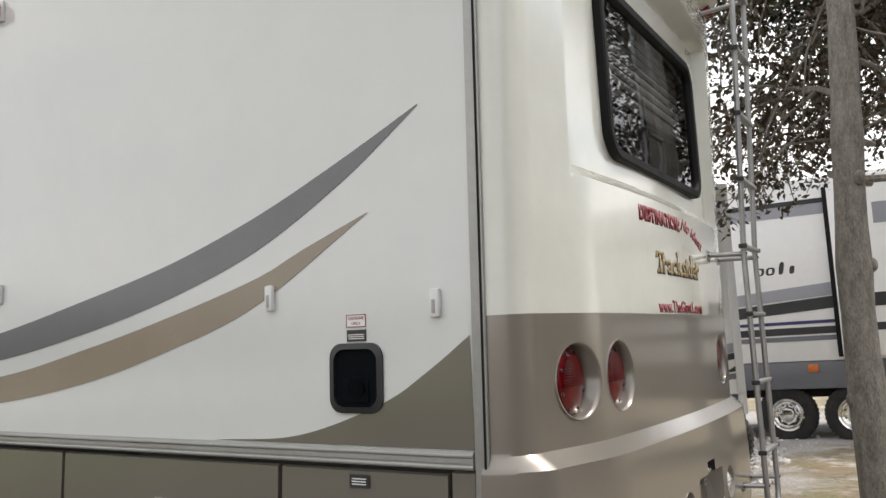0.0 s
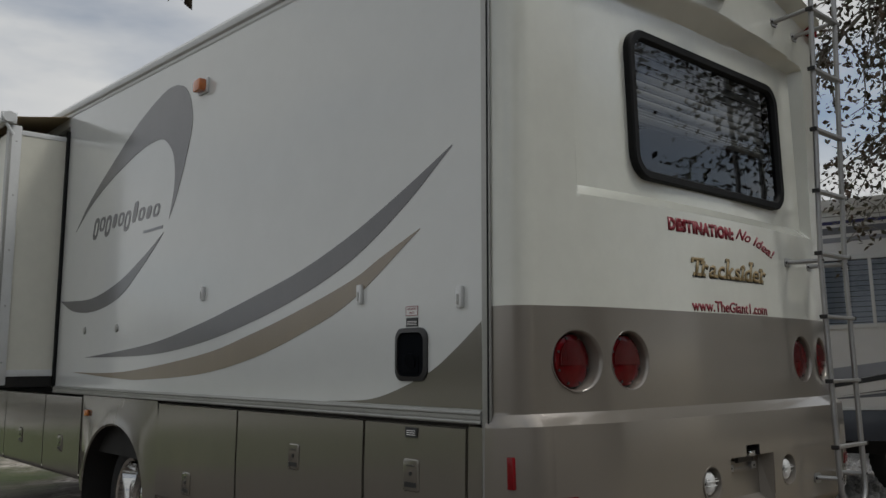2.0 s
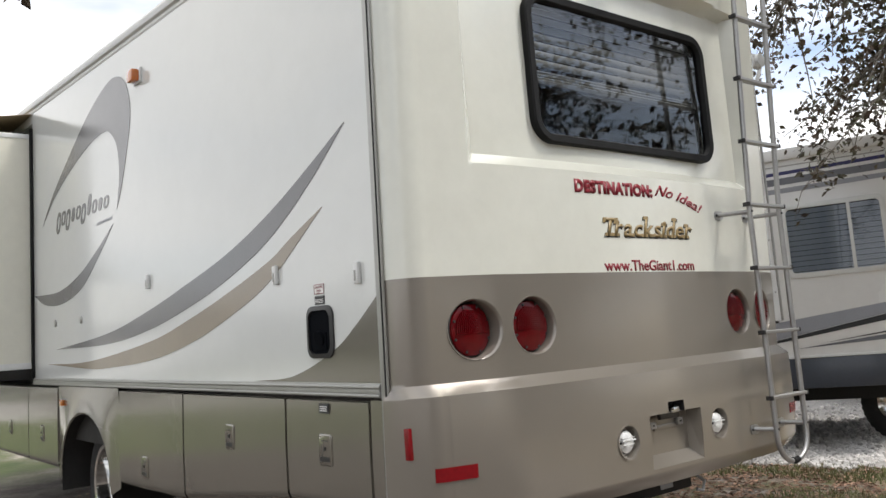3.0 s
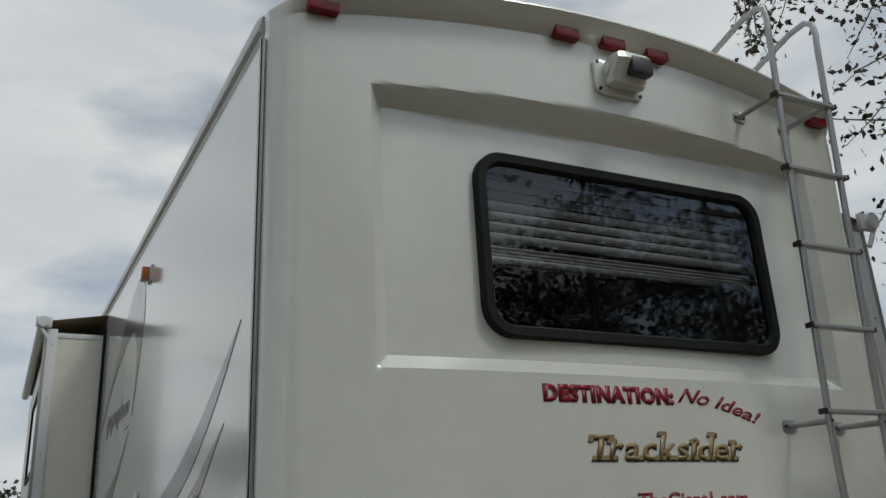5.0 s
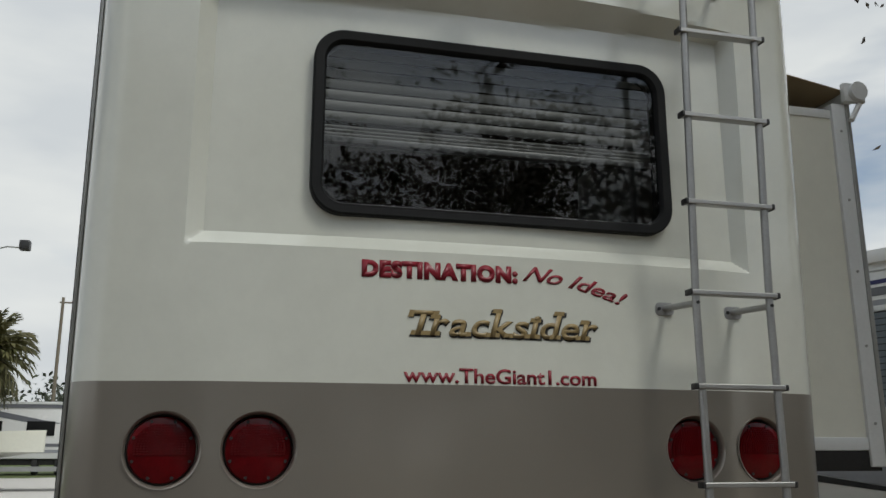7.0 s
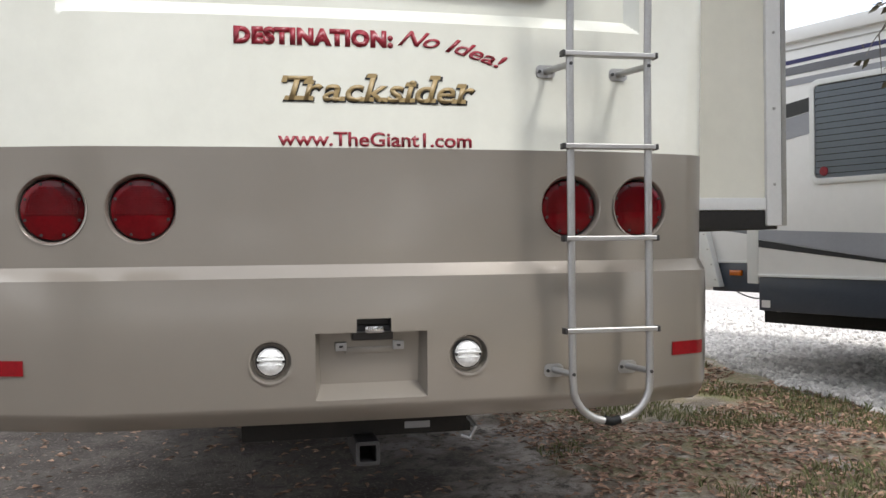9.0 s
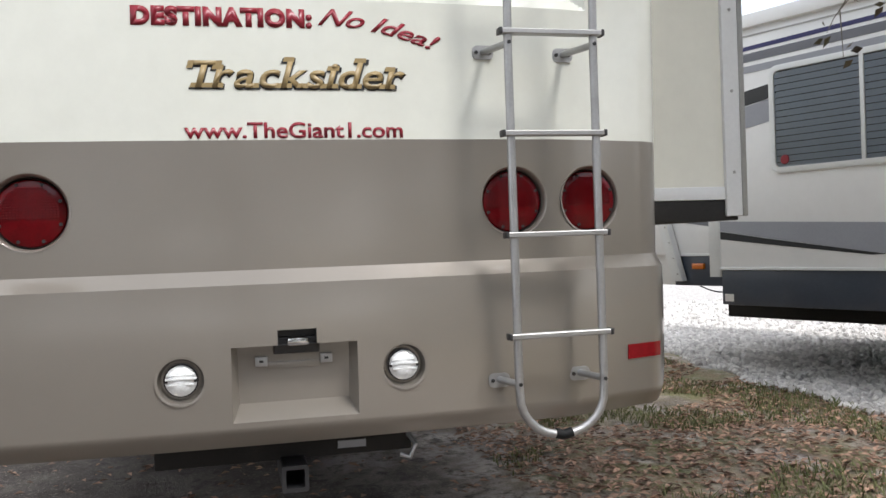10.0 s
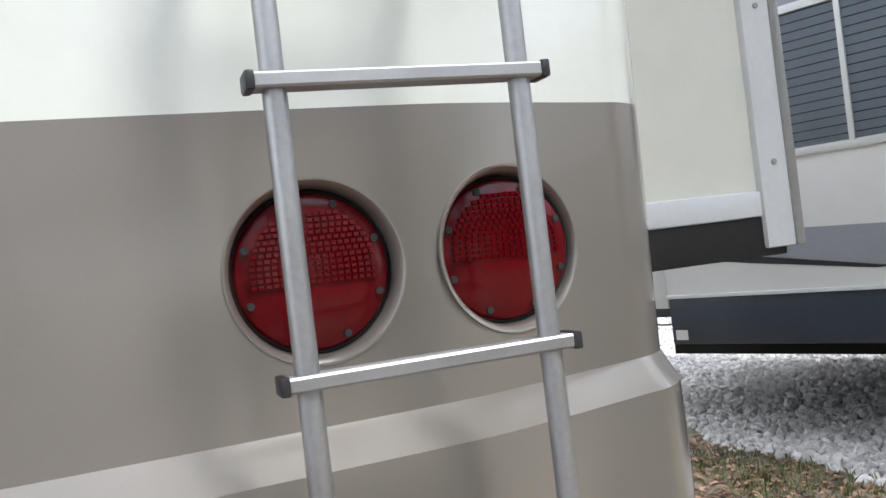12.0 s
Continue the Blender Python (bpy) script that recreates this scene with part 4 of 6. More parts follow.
for cy, cz in FOGS:
    x0 = cap_point(cy, cz).x
    bm = lathe(bmesh.new(), [(FOG_R + 0.004, -0.003), (FOG_R + 0.004, 0.002), (FOG_R - 0.003, 0.001), (FOG_R - 0.008, -0.02), (FOG_R - 0.011, -0.034), (0.0, -0.036)], (x0, cy, cz), "x", 48)
    lamp = part("reversing_light", bm, M["taupe"], COACH, "round clear reversing light in a pocket")
    bm = lathe(bmesh.new(), [(0.048, -0.035), (0.048, -0.02), (0.044, -0.018)], (x0, cy, cz), "x", 40)
    part("housing", bm, M["black"], lamp, "dark lamp ring")
    bm = lathe(bmesh.new(), [(0.045, -0.034), (0.044, -0.016), (0.035, -0.007), (0.018, -0.002), (0.0, -0.001)], (x0, cy, cz), "x", 40)
    part("lens", bm, M["clear"], lamp, "clear ribbed lens")
    bm = boxes((x0 - 0.01, x0 + 0.001, cy - 0.042, cy + 0.042, cz + 0.004, cz + 0.01), (x0 - 0.012, x0 - 0.0015, cy - 0.036, cy + 0.036, cz - 0.012, cz - 0.008), (x0 - 0.012, x0 - 0.002, cy - 0.038, cy + 0.038, cz + 0.016, cz + 0.019), bevel=0.001)
    part("lens_rib", bm, M["clear"], lamp)
    bm = bmesh.new()
    for s in (-1, 1):
        cyl(bm, (x0 - 0.02, cy + s * 0.04, cz), (x0 - 0.008, cy + s * 0.04, cz), 0.005, seg=8)
    tagged(part("screws", bm, M["black"], lamp, "dark screw heads"), kind="stuff")

# number plate recess with tapered walls, plate brackets and lamp
bm = bmesh.new()
y0, y1, z0, z1 = PLATE
xo = [cap_point(y, (z0 + z1) / 2).x for y in (y0, y1)]
outer = [cap_point(y0, z0), cap_point(y1, z0), cap_point(y1, z1), cap_point(y0, z1)]
inner = [Vector((0.0, y0 + 0.02, z0 + 0.045)), Vector((0.0, y1 - 0.02, z0 + 0.045)), Vector((0.0, y1 - 0.016, z1 - 0.004)), Vector((0.0, y0 + 0.016, z1 - 0.004))]
ov, iv = [bm.verts.new(p) for p in outer], [bm.verts.new(p) for p in inner]
for k in range(4):
    bm.faces.new((ov[k], ov[(k + 1) % 4], iv[(k + 1) % 4], iv[k]))
bm.faces.new(iv)
plate_box = part("plate_recess", bm, M["taupe"], COACH, "taupe moulded recess for a number plate, empty", smooth=False)
bm = bmesh.new()
to = [cap_point(TAB[0], z1), cap_point(TAB[1], z1), cap_point(TAB[1], TAB[2]), cap_point(TAB[0], TAB[2])]
ti = [Vector((0.012, p.y, p.z)) for p in to]
ov, iv = [bm.verts.new(p) for p in to], [bm.verts.new(p) for p in ti]
for k in range(4):
    bm.faces.new((ov[k], ov[(k + 1) % 4], iv[(k + 1) % 4], iv[k]))
bm.faces.new(iv)
box(bm, 0.012, 0.03, TAB[0] - 0.012, TAB[1] + 0.012, z1 - 0.03, z1 + 0.02, bevel=0.006)
hood = part("lamp_housing", bm, M["black"], plate_box, "black plate-lamp housing", smooth=False)
bm = boxes((0.025, 0.062, 1.278, 1.342, z1 - 0.006, z1 + 0.02), bevel=0.011)
part("plate_lamp", bm, M["chrome"], plate_box, "small chrome plate lamp")
for y in (1.205, 1.395):
    bm = boxes((0.0, 0.018, y - 0.018, y + 0.018, 0.762, 0.79), bevel=0.002)
    part("plate_bracket", bm, M["tube"], plate_box, "grey metal plate bracket")
    part("bolt_hole", boxes((0.0165, 0.0195, y - 0.006, y + 0.006, 0.773, 0.78)), M["black"], plate_box, "", smooth=False)
sw = boxes((0.0, 0.008, 1.22, 1.38, 0.752, 0.772), bevel=0.002)
part("plate_bar", sw, M["taupe"], plate_box)

# reflectors
for ya, yb, z0, z1 in ((0.1, 0.236, 0.714, 0.762), (2.385, 2.515, 0.702, 0.75)):
    bm = bmesh.new()
    cols = [ya + (yb - ya) * k / 10 for k in range(11)]
    for d in (0.0035,):
        a = [bm.verts.new(rear_at(y, z0, d)) for y in cols]
        b = [bm.verts.new(rear_at(y, z1, d)) for y in cols]
        a0 = [bm.verts.new(rear_at(y, z0, 0)) for y in cols]
        b0 = [bm.verts.new(rear_at(y, z1, 0)) for y in cols]
        for k in range(10):
            bm.faces.new((a[k], a[k + 1], b[k + 1], b[k]))
            bm.faces.new((a0[k], a0[k + 1], a[k + 1], a[k]))
            bm.faces.new((b[k], b[k + 1], b0[k + 1], b0[k]))
        bm.faces.new((a[0], b[0], b0[0], a0[0]))
        bm.faces.new((a[-1], b[-1], b0[-1], a0[-1]))
    part("reflector", bm, M["red_refl"], COACH, "red reflector strip")
for ys, sg in ((LEFT + 0.004, -1), (WIDTH - 0.002, 1)):
    lift, back = (0.025, -0.04) if sg > 0 else (0.0, 0.0)
    bm = boxes((-0.155 + back, -0.125 + back, ys - sg * 0.02, ys + sg * 0.003, 0.795 + lift, 0.905 + lift), bevel=0.005)
    b = part("side_marker", bm, M["red_refl"], COACH, "red rear side marker light")

# rear window: rubber frame, dark pane, half-drawn blind
WY0, WY1, WZ0, WZ1 = 0.705, 1.99, 1.966, 2.613
WX = -0.045


def win_at(a, b, d):
    return (WX + 0.008 * (1 - ((a - CY) / 0.65) ** 2) + d, a, b)


bm = bmesh.new()
l0, l1, l2, l3 = rr_loop(WY0, WY1, WZ0, WZ1, 0.105, 10), rr_loop(WY0 + 0.006, WY1 - 0.006, WZ0 + 0.006, WZ1 - 0.006, 0.1, 10), rr_loop(WY0 + 0.034, WY1 - 0.034, WZ0 + 0.034, WZ1 - 0.034, 0.075, 10), rr_loop(WY0 + 0.042, WY1 - 0.042, WZ0 + 0.042, WZ1 - 0.042, 0.068, 10)
frame_ring(bm, ((l0, -0.03), (l0, 0.016), (l1, 0.022), (l2, 0.02), (l3, 0.008), (l3, -0.05)), win_at)
rear_window = part("rear_window", bm, M["rubber"], COACH, "black rubber window frame with rounded corners")
bm = bmesh.new()
bm.faces.new([bm.verts.new(win_at(a, b, 0.0)) for a, b in rr_loop(WY0 + 0.036, WY1 - 0.036, WZ0 + 0.036, WZ1 - 0.036, 0.07, 10)])
pane = part("pane", bm, M["glass"], rear_window, "dark tinted pane", smooth=False, facing=(1, 0, 0))
pane.visible_shadow = False
bm = bmesh.new()
z = 2.565
while z > 2.262:
    r = 0.0165 if z > 2.3 else 0.006
    rows = []
    for j in range(6):
        a = radians(-65 + 130 * j / 5)
        rows.append([bm.verts.new((-0.105 + 0.012 * math.cos(a), y, z + r * 1.1 * math.sin(a))) for y in (0.75, 1.96)])
    for a, b in zip(rows, rows[1:]):
        bm.faces.new((a[0], a[1], b[1], b[0]))
    z -= 0.039 if z > 2.32 else 0.013
blind = part("blind", bm, M["blind"], rear_window, "grey pleated blind drawn half down")
part("blind_rail", boxes((-0.115, -0.082, 0.75, 1.96, 2.232, 2.255), bevel=0.004), M["alu"], rear_window, "pale blind bottom rail")
# lining coloured dark so the inside behind the pane reads as unlit
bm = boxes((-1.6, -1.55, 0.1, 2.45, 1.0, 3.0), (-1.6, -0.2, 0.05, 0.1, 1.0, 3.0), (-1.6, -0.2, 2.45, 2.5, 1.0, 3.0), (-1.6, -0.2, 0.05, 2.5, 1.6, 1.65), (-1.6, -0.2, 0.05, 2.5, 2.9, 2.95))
part("bedroom_lining", bm, M["room"], COACH, "bedroom walls with the room's dimness put into their colour", smooth=False)

# clearance lights under the brow
for y in (0.17, 1.072, 1.28, 1.486, 2.42):
    z = z_visor(y) + 0.012
    x = cap_point(y, 2.92).x + 0.03
    bm = boxes((x - 0.03, x + 0.008, y - 0.052, y + 0.052, z - 0.024, z + 0.022), bevel=0.006)
    part("clearance_light", bm, M["red_refl"], COACH, "red clearance light")

# reversing camera
bx = cap_point(1.29, 2.92).x
bm = bmesh.new()
lp = rr_loop(1.186, 1.4, 2.883, 3.028, 0.03)
li = rr_loop(1.191, 1.395, 2.888, 3.023, 0.028)
rings = frame_ring(bm, ((lp, 0), (lp, 0.012), (li, 0.016)), lambda a, b, d: (bx + d, a, b))
bm.faces.new(rings[-1])
cam_part = part("reversing_camera", bm, M["cream"], COACH, "cream reversing camera housing")
bm = boxes((bx + 0.012, bx + 0.12, 1.215, 1.385, 2.9, 3.018), bevel=0.035)
for v in bm.verts:
    if v.co.x > bx + 0.08 and v.co.z < 2.955:
        v.co.x -= 0.045
part("hood", bm, M["cream"], cam_part)
bm = boxes((bx + 0.08, bx + 0.124, 1.275, 1.37, 2.928, 2.998), bevel=0.012)
part("camera_eye", bm, M["black"], cam_part, "black camera window")
bm = bmesh.new()
for y, z in ((1.202, 2.899), (1.384, 2.899), (1.202, 3.012), (1.384, 3.012)):
    cyl(bm, (bx + 0.014, y, z), (bx + 0.02, y, z), 0.007, seg=10)
tagged(part("screws", bm, M["black"], cam_part), kind="stuff")

# lettering
RED = M["red_vinyl"]
bm = letters("DESTINATION:", 0.06, width=0.515, height=0.052, bold=0.0045, spacing=1.14)
part("lettering", on_plane(bm, lambda a, b, d: rear_at(0.874 + a, 1.765 + b, d)), RED, COACH, "dark red heavy capital lettering", smooth=False)
bm = letters("No Idea!", 0.07, shear=0.6, width=0.38, height=0.052, bold=0.0012)
part("lettering", on_plane(bm, lambda a, b, d: rear_at(1.405 + a, 1.772 + b * 0.95 + 0.012 * math.sin(a / 0.38 * math.pi) - 0.078 * (a / 0.38) ** 1.25, d)), RED, COACH, "dark red slanted lettering along a falling curve", smooth=False)


def slab_word(word, width, height, bold, lean):
    """A slanted word of built-in letters with short slab serifs on their stems."""
    feet = {"T": ((0.5, 0.0, 0.2),), "r": ((0.14, 0.0, 0.2), (0.04, 0.66, 0.12)), "k": ((0.1, 0.0, 0.2), (0.03, 0.97, 0.12), (0.92, 0.0, 0.12)), "i": ((0.5, 0.0, 0.22), (0.35, 0.66, 0.14)), "d": ((0.92, 0.0, 0.15), (0.82, 0.97, 0.14)), "a": ((0.95, 0.0, 0.14),)}
    out, x = bmesh.new(), 0.0
    for ch in word:
        tall = letters(ch, 0.1, bold=bold)
        w = max(v.co.x for v in tall.verts)
        me = bpy.data.meshes.new("glyph")
        tall.to_mesh(me)
        tall.free()
        start = len(out.verts)
        out.from_mesh(me)
        bpy.data.meshes.remove(me)
        out.verts.ensure_lookup_table()
        for v in out.verts[start:]:
            v.co.x += x
        for f, h, r in feet.get(ch, ()):
            cx, r, b0 = x + f * w, r * 0.075 + bold * 2, h * 0.073 - bold
            out.faces.new([out.verts.new((cx + sx * r, b0 + sy, 0.0002)) for sx, sy in ((-1, 0.0), (1, 0.0), (0.9, 0.011 + bold), (-0.9, 0.011 + bold))])
        if ch == "T":
            for ex in (0.03, 0.97):
                out.faces.new([out.verts.new((x + ex * w + sx * 0.006, sy, 0.0002)) for sx, sy in ((-1, 0.05), (1, 0.05), (1, 0.07), (-1, 0.07))])
        x += w + {"T": -0.003, "r": 0.006, "k": 0.004}.get(ch, 0.0085)
    top = max(v.co.y for v in out.verts)
    for v in out.verts:
        v.co.x, v.co.y = v.co.x * width / x + lean * v.co.y * height / top, v.co.y * height / top
    return out


for mat_key, off in (("ink", (0.003, -0.003, 0.0)), ("gold_vinyl", (0.0, 0.0, 0.0014))):
    bm = slab_word("Tracksider", 0.65, 0.09, 0.0038 if mat_key == "ink" else 0.0014, 0.3)
    part("lettering", on_plane(bm, lambda a, b, d, o=off: rear_at(1.012 + a + o[0], 1.583 + b + o[1], d + o[2])), M[mat_key], COACH, "gold slanted serif lettering" if mat_key != "ink" else "black edge of the gold lettering", smooth=False)
bm = letters("www.TheGiant1.com", 0.06, width=0.645, height=0.046, bold=0.0012)
part("lettering", on_plane(bm, lambda a, b, d: rear_at(1.01 + a, 1.4345 + b, d)), RED, COACH, "dark red web address lettering", smooth=False)

# ---- ladder ----
LY0, LY1 = 1.956, 2.23


def ladder_x(z):
    return 0.14 + 0.05 * max(0.0, z - 1.7)


def ladder_path():
    pts = []
    for z in (3.2, 2.9, 2.5, 2.1, 1.7, 1.3, 1.0, 0.8, 0.67):
        pts.append((ladder_x(z), LY0, z))
    top = [(-0.5, LY0, 3.24), (-0.1, LY0, 3.3), (0.1, LY0, 3.355), (0.18, LY0, 3.36), (0.215, LY0, 3.335), (0.222, LY0, 3.28)]
    left = top + pts
    r = (LY1 - LY0) / 2
    loop = [(ladder_x(0.6), LY0 + r - r * math.cos(radians(180 * k / 14)), 0.65 - r * math.sin(radians(180 * k / 14)) ** 0.85) for k in range(1, 14)]
    right = [(x, LY1, z) for x, _, z in left[::-1]]
    return left + loop + right


ladder = part("ladder", sweep(bmesh.new(), ladder_path(), 0.0128, 14), M["tube"], COACH, "bent aluminium tube roof ladder")
part("weld_sleeve", sweep(bmesh.new(), [(ladder_x(0.6) + 0.0, (LY0 + LY1) / 2 + k * 0.009, 0.511 + 0.0022 * abs(k)) for k in range(-3, 4)], 0.0152, 12), M["rubber"], ladder, "dark taped joint")


def rung_mesh():
    """A ribbed rung, 0.33 m long, round its middle."""
    prof = [(-0.013, -0.0085), (0.016, -0.0085), (0.0185, -0.006), (0.0185, 0.005), (0.0165, 0.0075), (0.0135, 0.0075), (0.012, 0.0062), (0.0095, 0.0075), (0.0065, 0.0075), (0.005, 0.0062), (0.0025, 0.0075), (-0.0005, 0.0075), (-0.002, 0.0062), (-0.0045, 0.0075), (-0.013, 0.0075)]
    bm = bmesh.new()
    a = [bm.verts.new((x, -0.158, z)) for x, z in prof]
    b = [bm.verts.new((x, 0.158, z)) for x, z in prof]
    n = len(prof)
    for k in range(n):
        bm.faces.new((a[k], a[(k + 1) % n], b[(k + 1) % n], b[k]))
    bm.faces.new(a)
    bm.faces.new(b)
    return link_mesh("rung", bm, M["alu"], False)


RUNG = rung_mesh()
CAPS = link_mesh("end_cap", boxes((-0.016, 0.021, -0.005, 0.005, -0.0105, 0.0095), bevel=0.003), M["black"])
for k in range(8):
    z = 0.818 + 0.3045 * k
    for nm, me, dy in (("rung", RUNG, 0.0), ("end_cap", CAPS, -0.163), ("end_cap", CAPS, 0.163)):
        o = part(nm, me, None, ladder, "ribbed aluminium rung" if nm == "rung" else "black plastic end cap")
        o.location = (ladder_x(z), (LY0 + LY1) / 2 + dy, z)
for z in (0.674, 1.698, 2.93):
    for ly in (LY0, LY1):
        wx, yb = cap_point(ly - 0.03, z).x, ly - 0.035
        bm = bmesh.new()
        cyl(bm, (wx, yb, z + 0.004), (ladder_x(z) - 0.008, ly, z + (0.0 if z < 2 else 0.03)), 0.011, seg=14)
        lp = rr_loop(yb - 0.034, yb + 0.034, z - 0.02, z + 0.024, 0.016)
        rings = frame_ring(bm, ((lp, 0.0), (lp, 0.006)), lambda a, b, d: (wx + d, a, b))
        bm.faces.new(rings[-1])
        br = part("bracket", bm, M["tube"], ladder, "tubular stand-off bracket")
        bm = bmesh.new()
        for s in (-1, 1):
            cyl(bm, (wx + 0.005, yb + s * 0.022, z + 0.002), (wx + 0.011, yb + s * 0.022, z + 0.002), 0.006, seg=8)
        cyl(bm, (ladder_x(z), ly, z + (0.0 if z < 2 else 0.03)), (ladder_x(z) + 0.0155, ly, z + (0.0 if z < 2 else 0.03)), 0.006, seg=8)
        tagged(part("bolts", bm, M["black"], br), kind="stuff")


# ---- slide-outs ----
def slide_out(ys, y_out, x0, x1, z0, z1, label, window=None):
    """A box standing out of the side wall, its rear wall at x0."""
    sg = 1 if y_out > ys else -1
    t = part("slide_out", boxes((x1, x0, min(ys - sg * 0.3, y_out), max(ys - sg * 0.3, y_out), z0, z1)), M["slide"], COACH, label, smooth=False)
    yo = y_out
    fl = sg * 0.055
    part("corner_flange", boxes((x0 - 0.05, x0 + 0.016, min(yo - fl, yo + sg * 0.03), max(yo - fl, yo + sg * 0.03), z0 - 0.07, z1 + 0.03), bevel=0.008), M["white_trim"], t, "pale corner flange")
    part("corner_bead", boxes((x0 - 0.05, x0 + 0.022, min(yo + sg * 0.012, yo + sg * 0.034), max(yo + sg * 0.012, yo + sg * 0.034), z0 - 0.07, z1 + 0.03), bevel=0.006), M["trim"], t)
    part("bottom_trim", boxes((x0 - 0.02, x0 + 0.01, min(ys, yo - fl), max(ys, yo - fl), z0 - 0.005, z0 + 0.045), bevel=0.004), M["white_trim"], t, "white bottom trim")
    part("top_trim", boxes((x0 - 0.02, x0 + 0.006, min(ys, yo - fl), max(ys, yo - fl), z1 - 0.04, z1), bevel=0.003), M["white_trim"], t, "pale top trim")
    part("underside", boxes((x1, x0 + 0.004, min(ys, yo), max(ys, yo), z0 - 0.085, z0 - 0.006), bevel=0.004), M["under"], t, "black underside")
    part("seal", boxes((x0 + 0.001, x0 + 0.045, min(ys + sg * 0.002, ys + sg * 0.02), max(ys + sg * 0.002, ys + sg * 0.02), z0 - 0.1, z1 + 0.04), bevel=0.004), M["rubber"], t, "black rubber seal")
    # topper awning: sloping fabric, roller and end bracket
    bm = bmesh.new()
    zi = z1 + 0.17
    a = [bm.verts.new(p) for p in ((x0 + 0.02, ys, zi), (x1, ys, zi), (x1, yo + sg * 0.03, z1 + 0.09), (x0 + 0.02, yo + sg * 0.03, z1 + 0.09))]
    b = [bm.verts.new(v.co - Vector((0, 0, 0.004))) for v in a]
    bm.faces.new(a)
    bm.faces.new(b)
    for k in range(4):
        bm.faces.new((a[k], a[(k + 1) % 4], b[(k + 1) % 4], b[k]))
    part("awning_fabric", bm, M["tan_fabric"], t, "tan slide topper fabric", smooth=False)
    bm = cyl(bmesh.new(), (x0 + 0.03, yo + sg * 0.05, z1 + 0.075), (x1, yo + sg * 0.05, z1 + 0.075), 0.035)
    part("awning_roller", bm, M["white_trim"], t, "white awning roller")
    bm = boxes((x0 + 0.02, x0 + 0.05, min(yo - sg * 0.01, yo + sg * 0.1), max(yo - sg * 0.01, yo + sg * 0.1), z1 + 0.03, z1 + 0.12), bevel=0.012)
    cyl(bm, (x0 + 0.035, yo + sg * 0.05, z1 + 0.075), (x0 + 0.075, yo + sg * 0.05, z1 + 0.075), 0.042)
    cyl(bm, (x0 + 0.05, yo + sg * 0.06, z1 + 0.02), (x0 + 0.05, yo + sg * 0.01, z1 - 0.06), 0.012)
    part("awning_bracket", bm, M["white_trim"], t, "white awning end bracket")
    bm = bmesh.new()
    for k in range(5):
        z = z0 + 0.1 + (z1 - z0 - 0.2) * k / 4
        cyl(bm, (x0 + 0.014, yo - sg * 0.02, z), (x0 + 0.02, yo - sg * 0.02, z), 0.006, seg=8)
    tagged(part("screws", bm, M["trim"], t), kind="stuff")
    return t


slide_l = slide_out(0.0, -0.385, -5.05, -8.85, 1.12, 3.03, "cream slide-out box pushed out of the side wall")
slide_r = slide_out(WIDTH, 3.045, -0.385, -3.15, 1.24, 2.69, "cream slide-out box on the far side wall")
bm = bmesh.new()
lo, li = rr_loop(-7.2, -5.75, 1.98, 2.72, 0.09), rr_loop(-7.16, -5.79, 2.02, 2.68, 0.07)
frame_ring(bm, ((lo, 0.0), (lo, 0.014), (li, 0.014), (li, 0.0)), lambda a, b, d: (a, -0.3855 - d, b))
sw_frame = part("window", bm, M["rubber"], slide_l, "black framed side window")
bm = bmesh.new()
bm.faces.new([bm.verts.new((a, -0.39, b)) for a, b in li])
part("window_pane", bm, M["glass"], slide_l, "dark pane", smooth=False, facing=(0, -1, 0))

# hitch under the bumper
bm = boxes((-0.45, -0.16, 0.88, 1.68, 0.44, 0.54), (-0.6, -0.4, 0.35, 2.2, 0.48, 0.62), (-2.5, -0.45, 0.8, 0.92, 0.45, 0.62), (-2.5, -0.45, 1.6, 1.72, 0.45, 0.62), bevel=0.006)
hitch = part("hitch_beam", bm, M["under"], COACH, "black tow hitch beam")
bm = bmesh.new()
lo, li = rr_loop(1.255, 1.335, 0.37, 0.45, 0.008, 3), rr_loop(1.267, 1.323, 0.382, 0.438, 0.005, 3)
frame_ring(bm, ((lo, -0.3), (lo, 0.0), (li, 0.0), (li, -0.28)), lambda a, b, d: (-0.03 + d, a, b))
part("receiver_tube", bm, M["black"], hitch, "square receiver tube")
part("maker_plate", boxes((-0.161, -0.156, 1.44, 1.53, 0.462, 0.485)), M["ngrey"], hitch, "small grey maker plate", smooth=False)
bm = sweep(bmesh.new(), [(-0.12, 1.66, 0.5), (-0.09, 1.68, 0.47), (-0.09, 1.66, 0.43), (-0.1, 1.63, 0.44)], 0.008, 8)
part("safety_chain_eye", bm, M["tube"], hitch)


# the coach stands a little nose-up: its left side is set over by one plane map
SIDE_PARTS = ("side_wall", "roof", "roof_rail", "corner_trim", "insert", "belt_moulding", "skirt_backing", "skirt_panel", "latch", "finger_slot", "compartment_door", "warning_label", "label_lines", "wheel_arch", "arch_liner", "wheel_well", "wheel", "tread", "rim", "rim_opening", "marker_light", "lens", "vent_cover", "slot", "vent_cap", "fuel_door", "filler_cap", "fuel_label", "border", "lettering", "notice_label", "stripe", "emblem_word", "letter_shape", "emblem_line", "slide_out", "corner_flange", "corner_bead", "bottom_trim", "top_trim", "underside", "seal", "awning_fabric", "awning_roller", "awning_bracket", "screws", "window", "window_pane", "floor_pan", "front_wall", "axle")


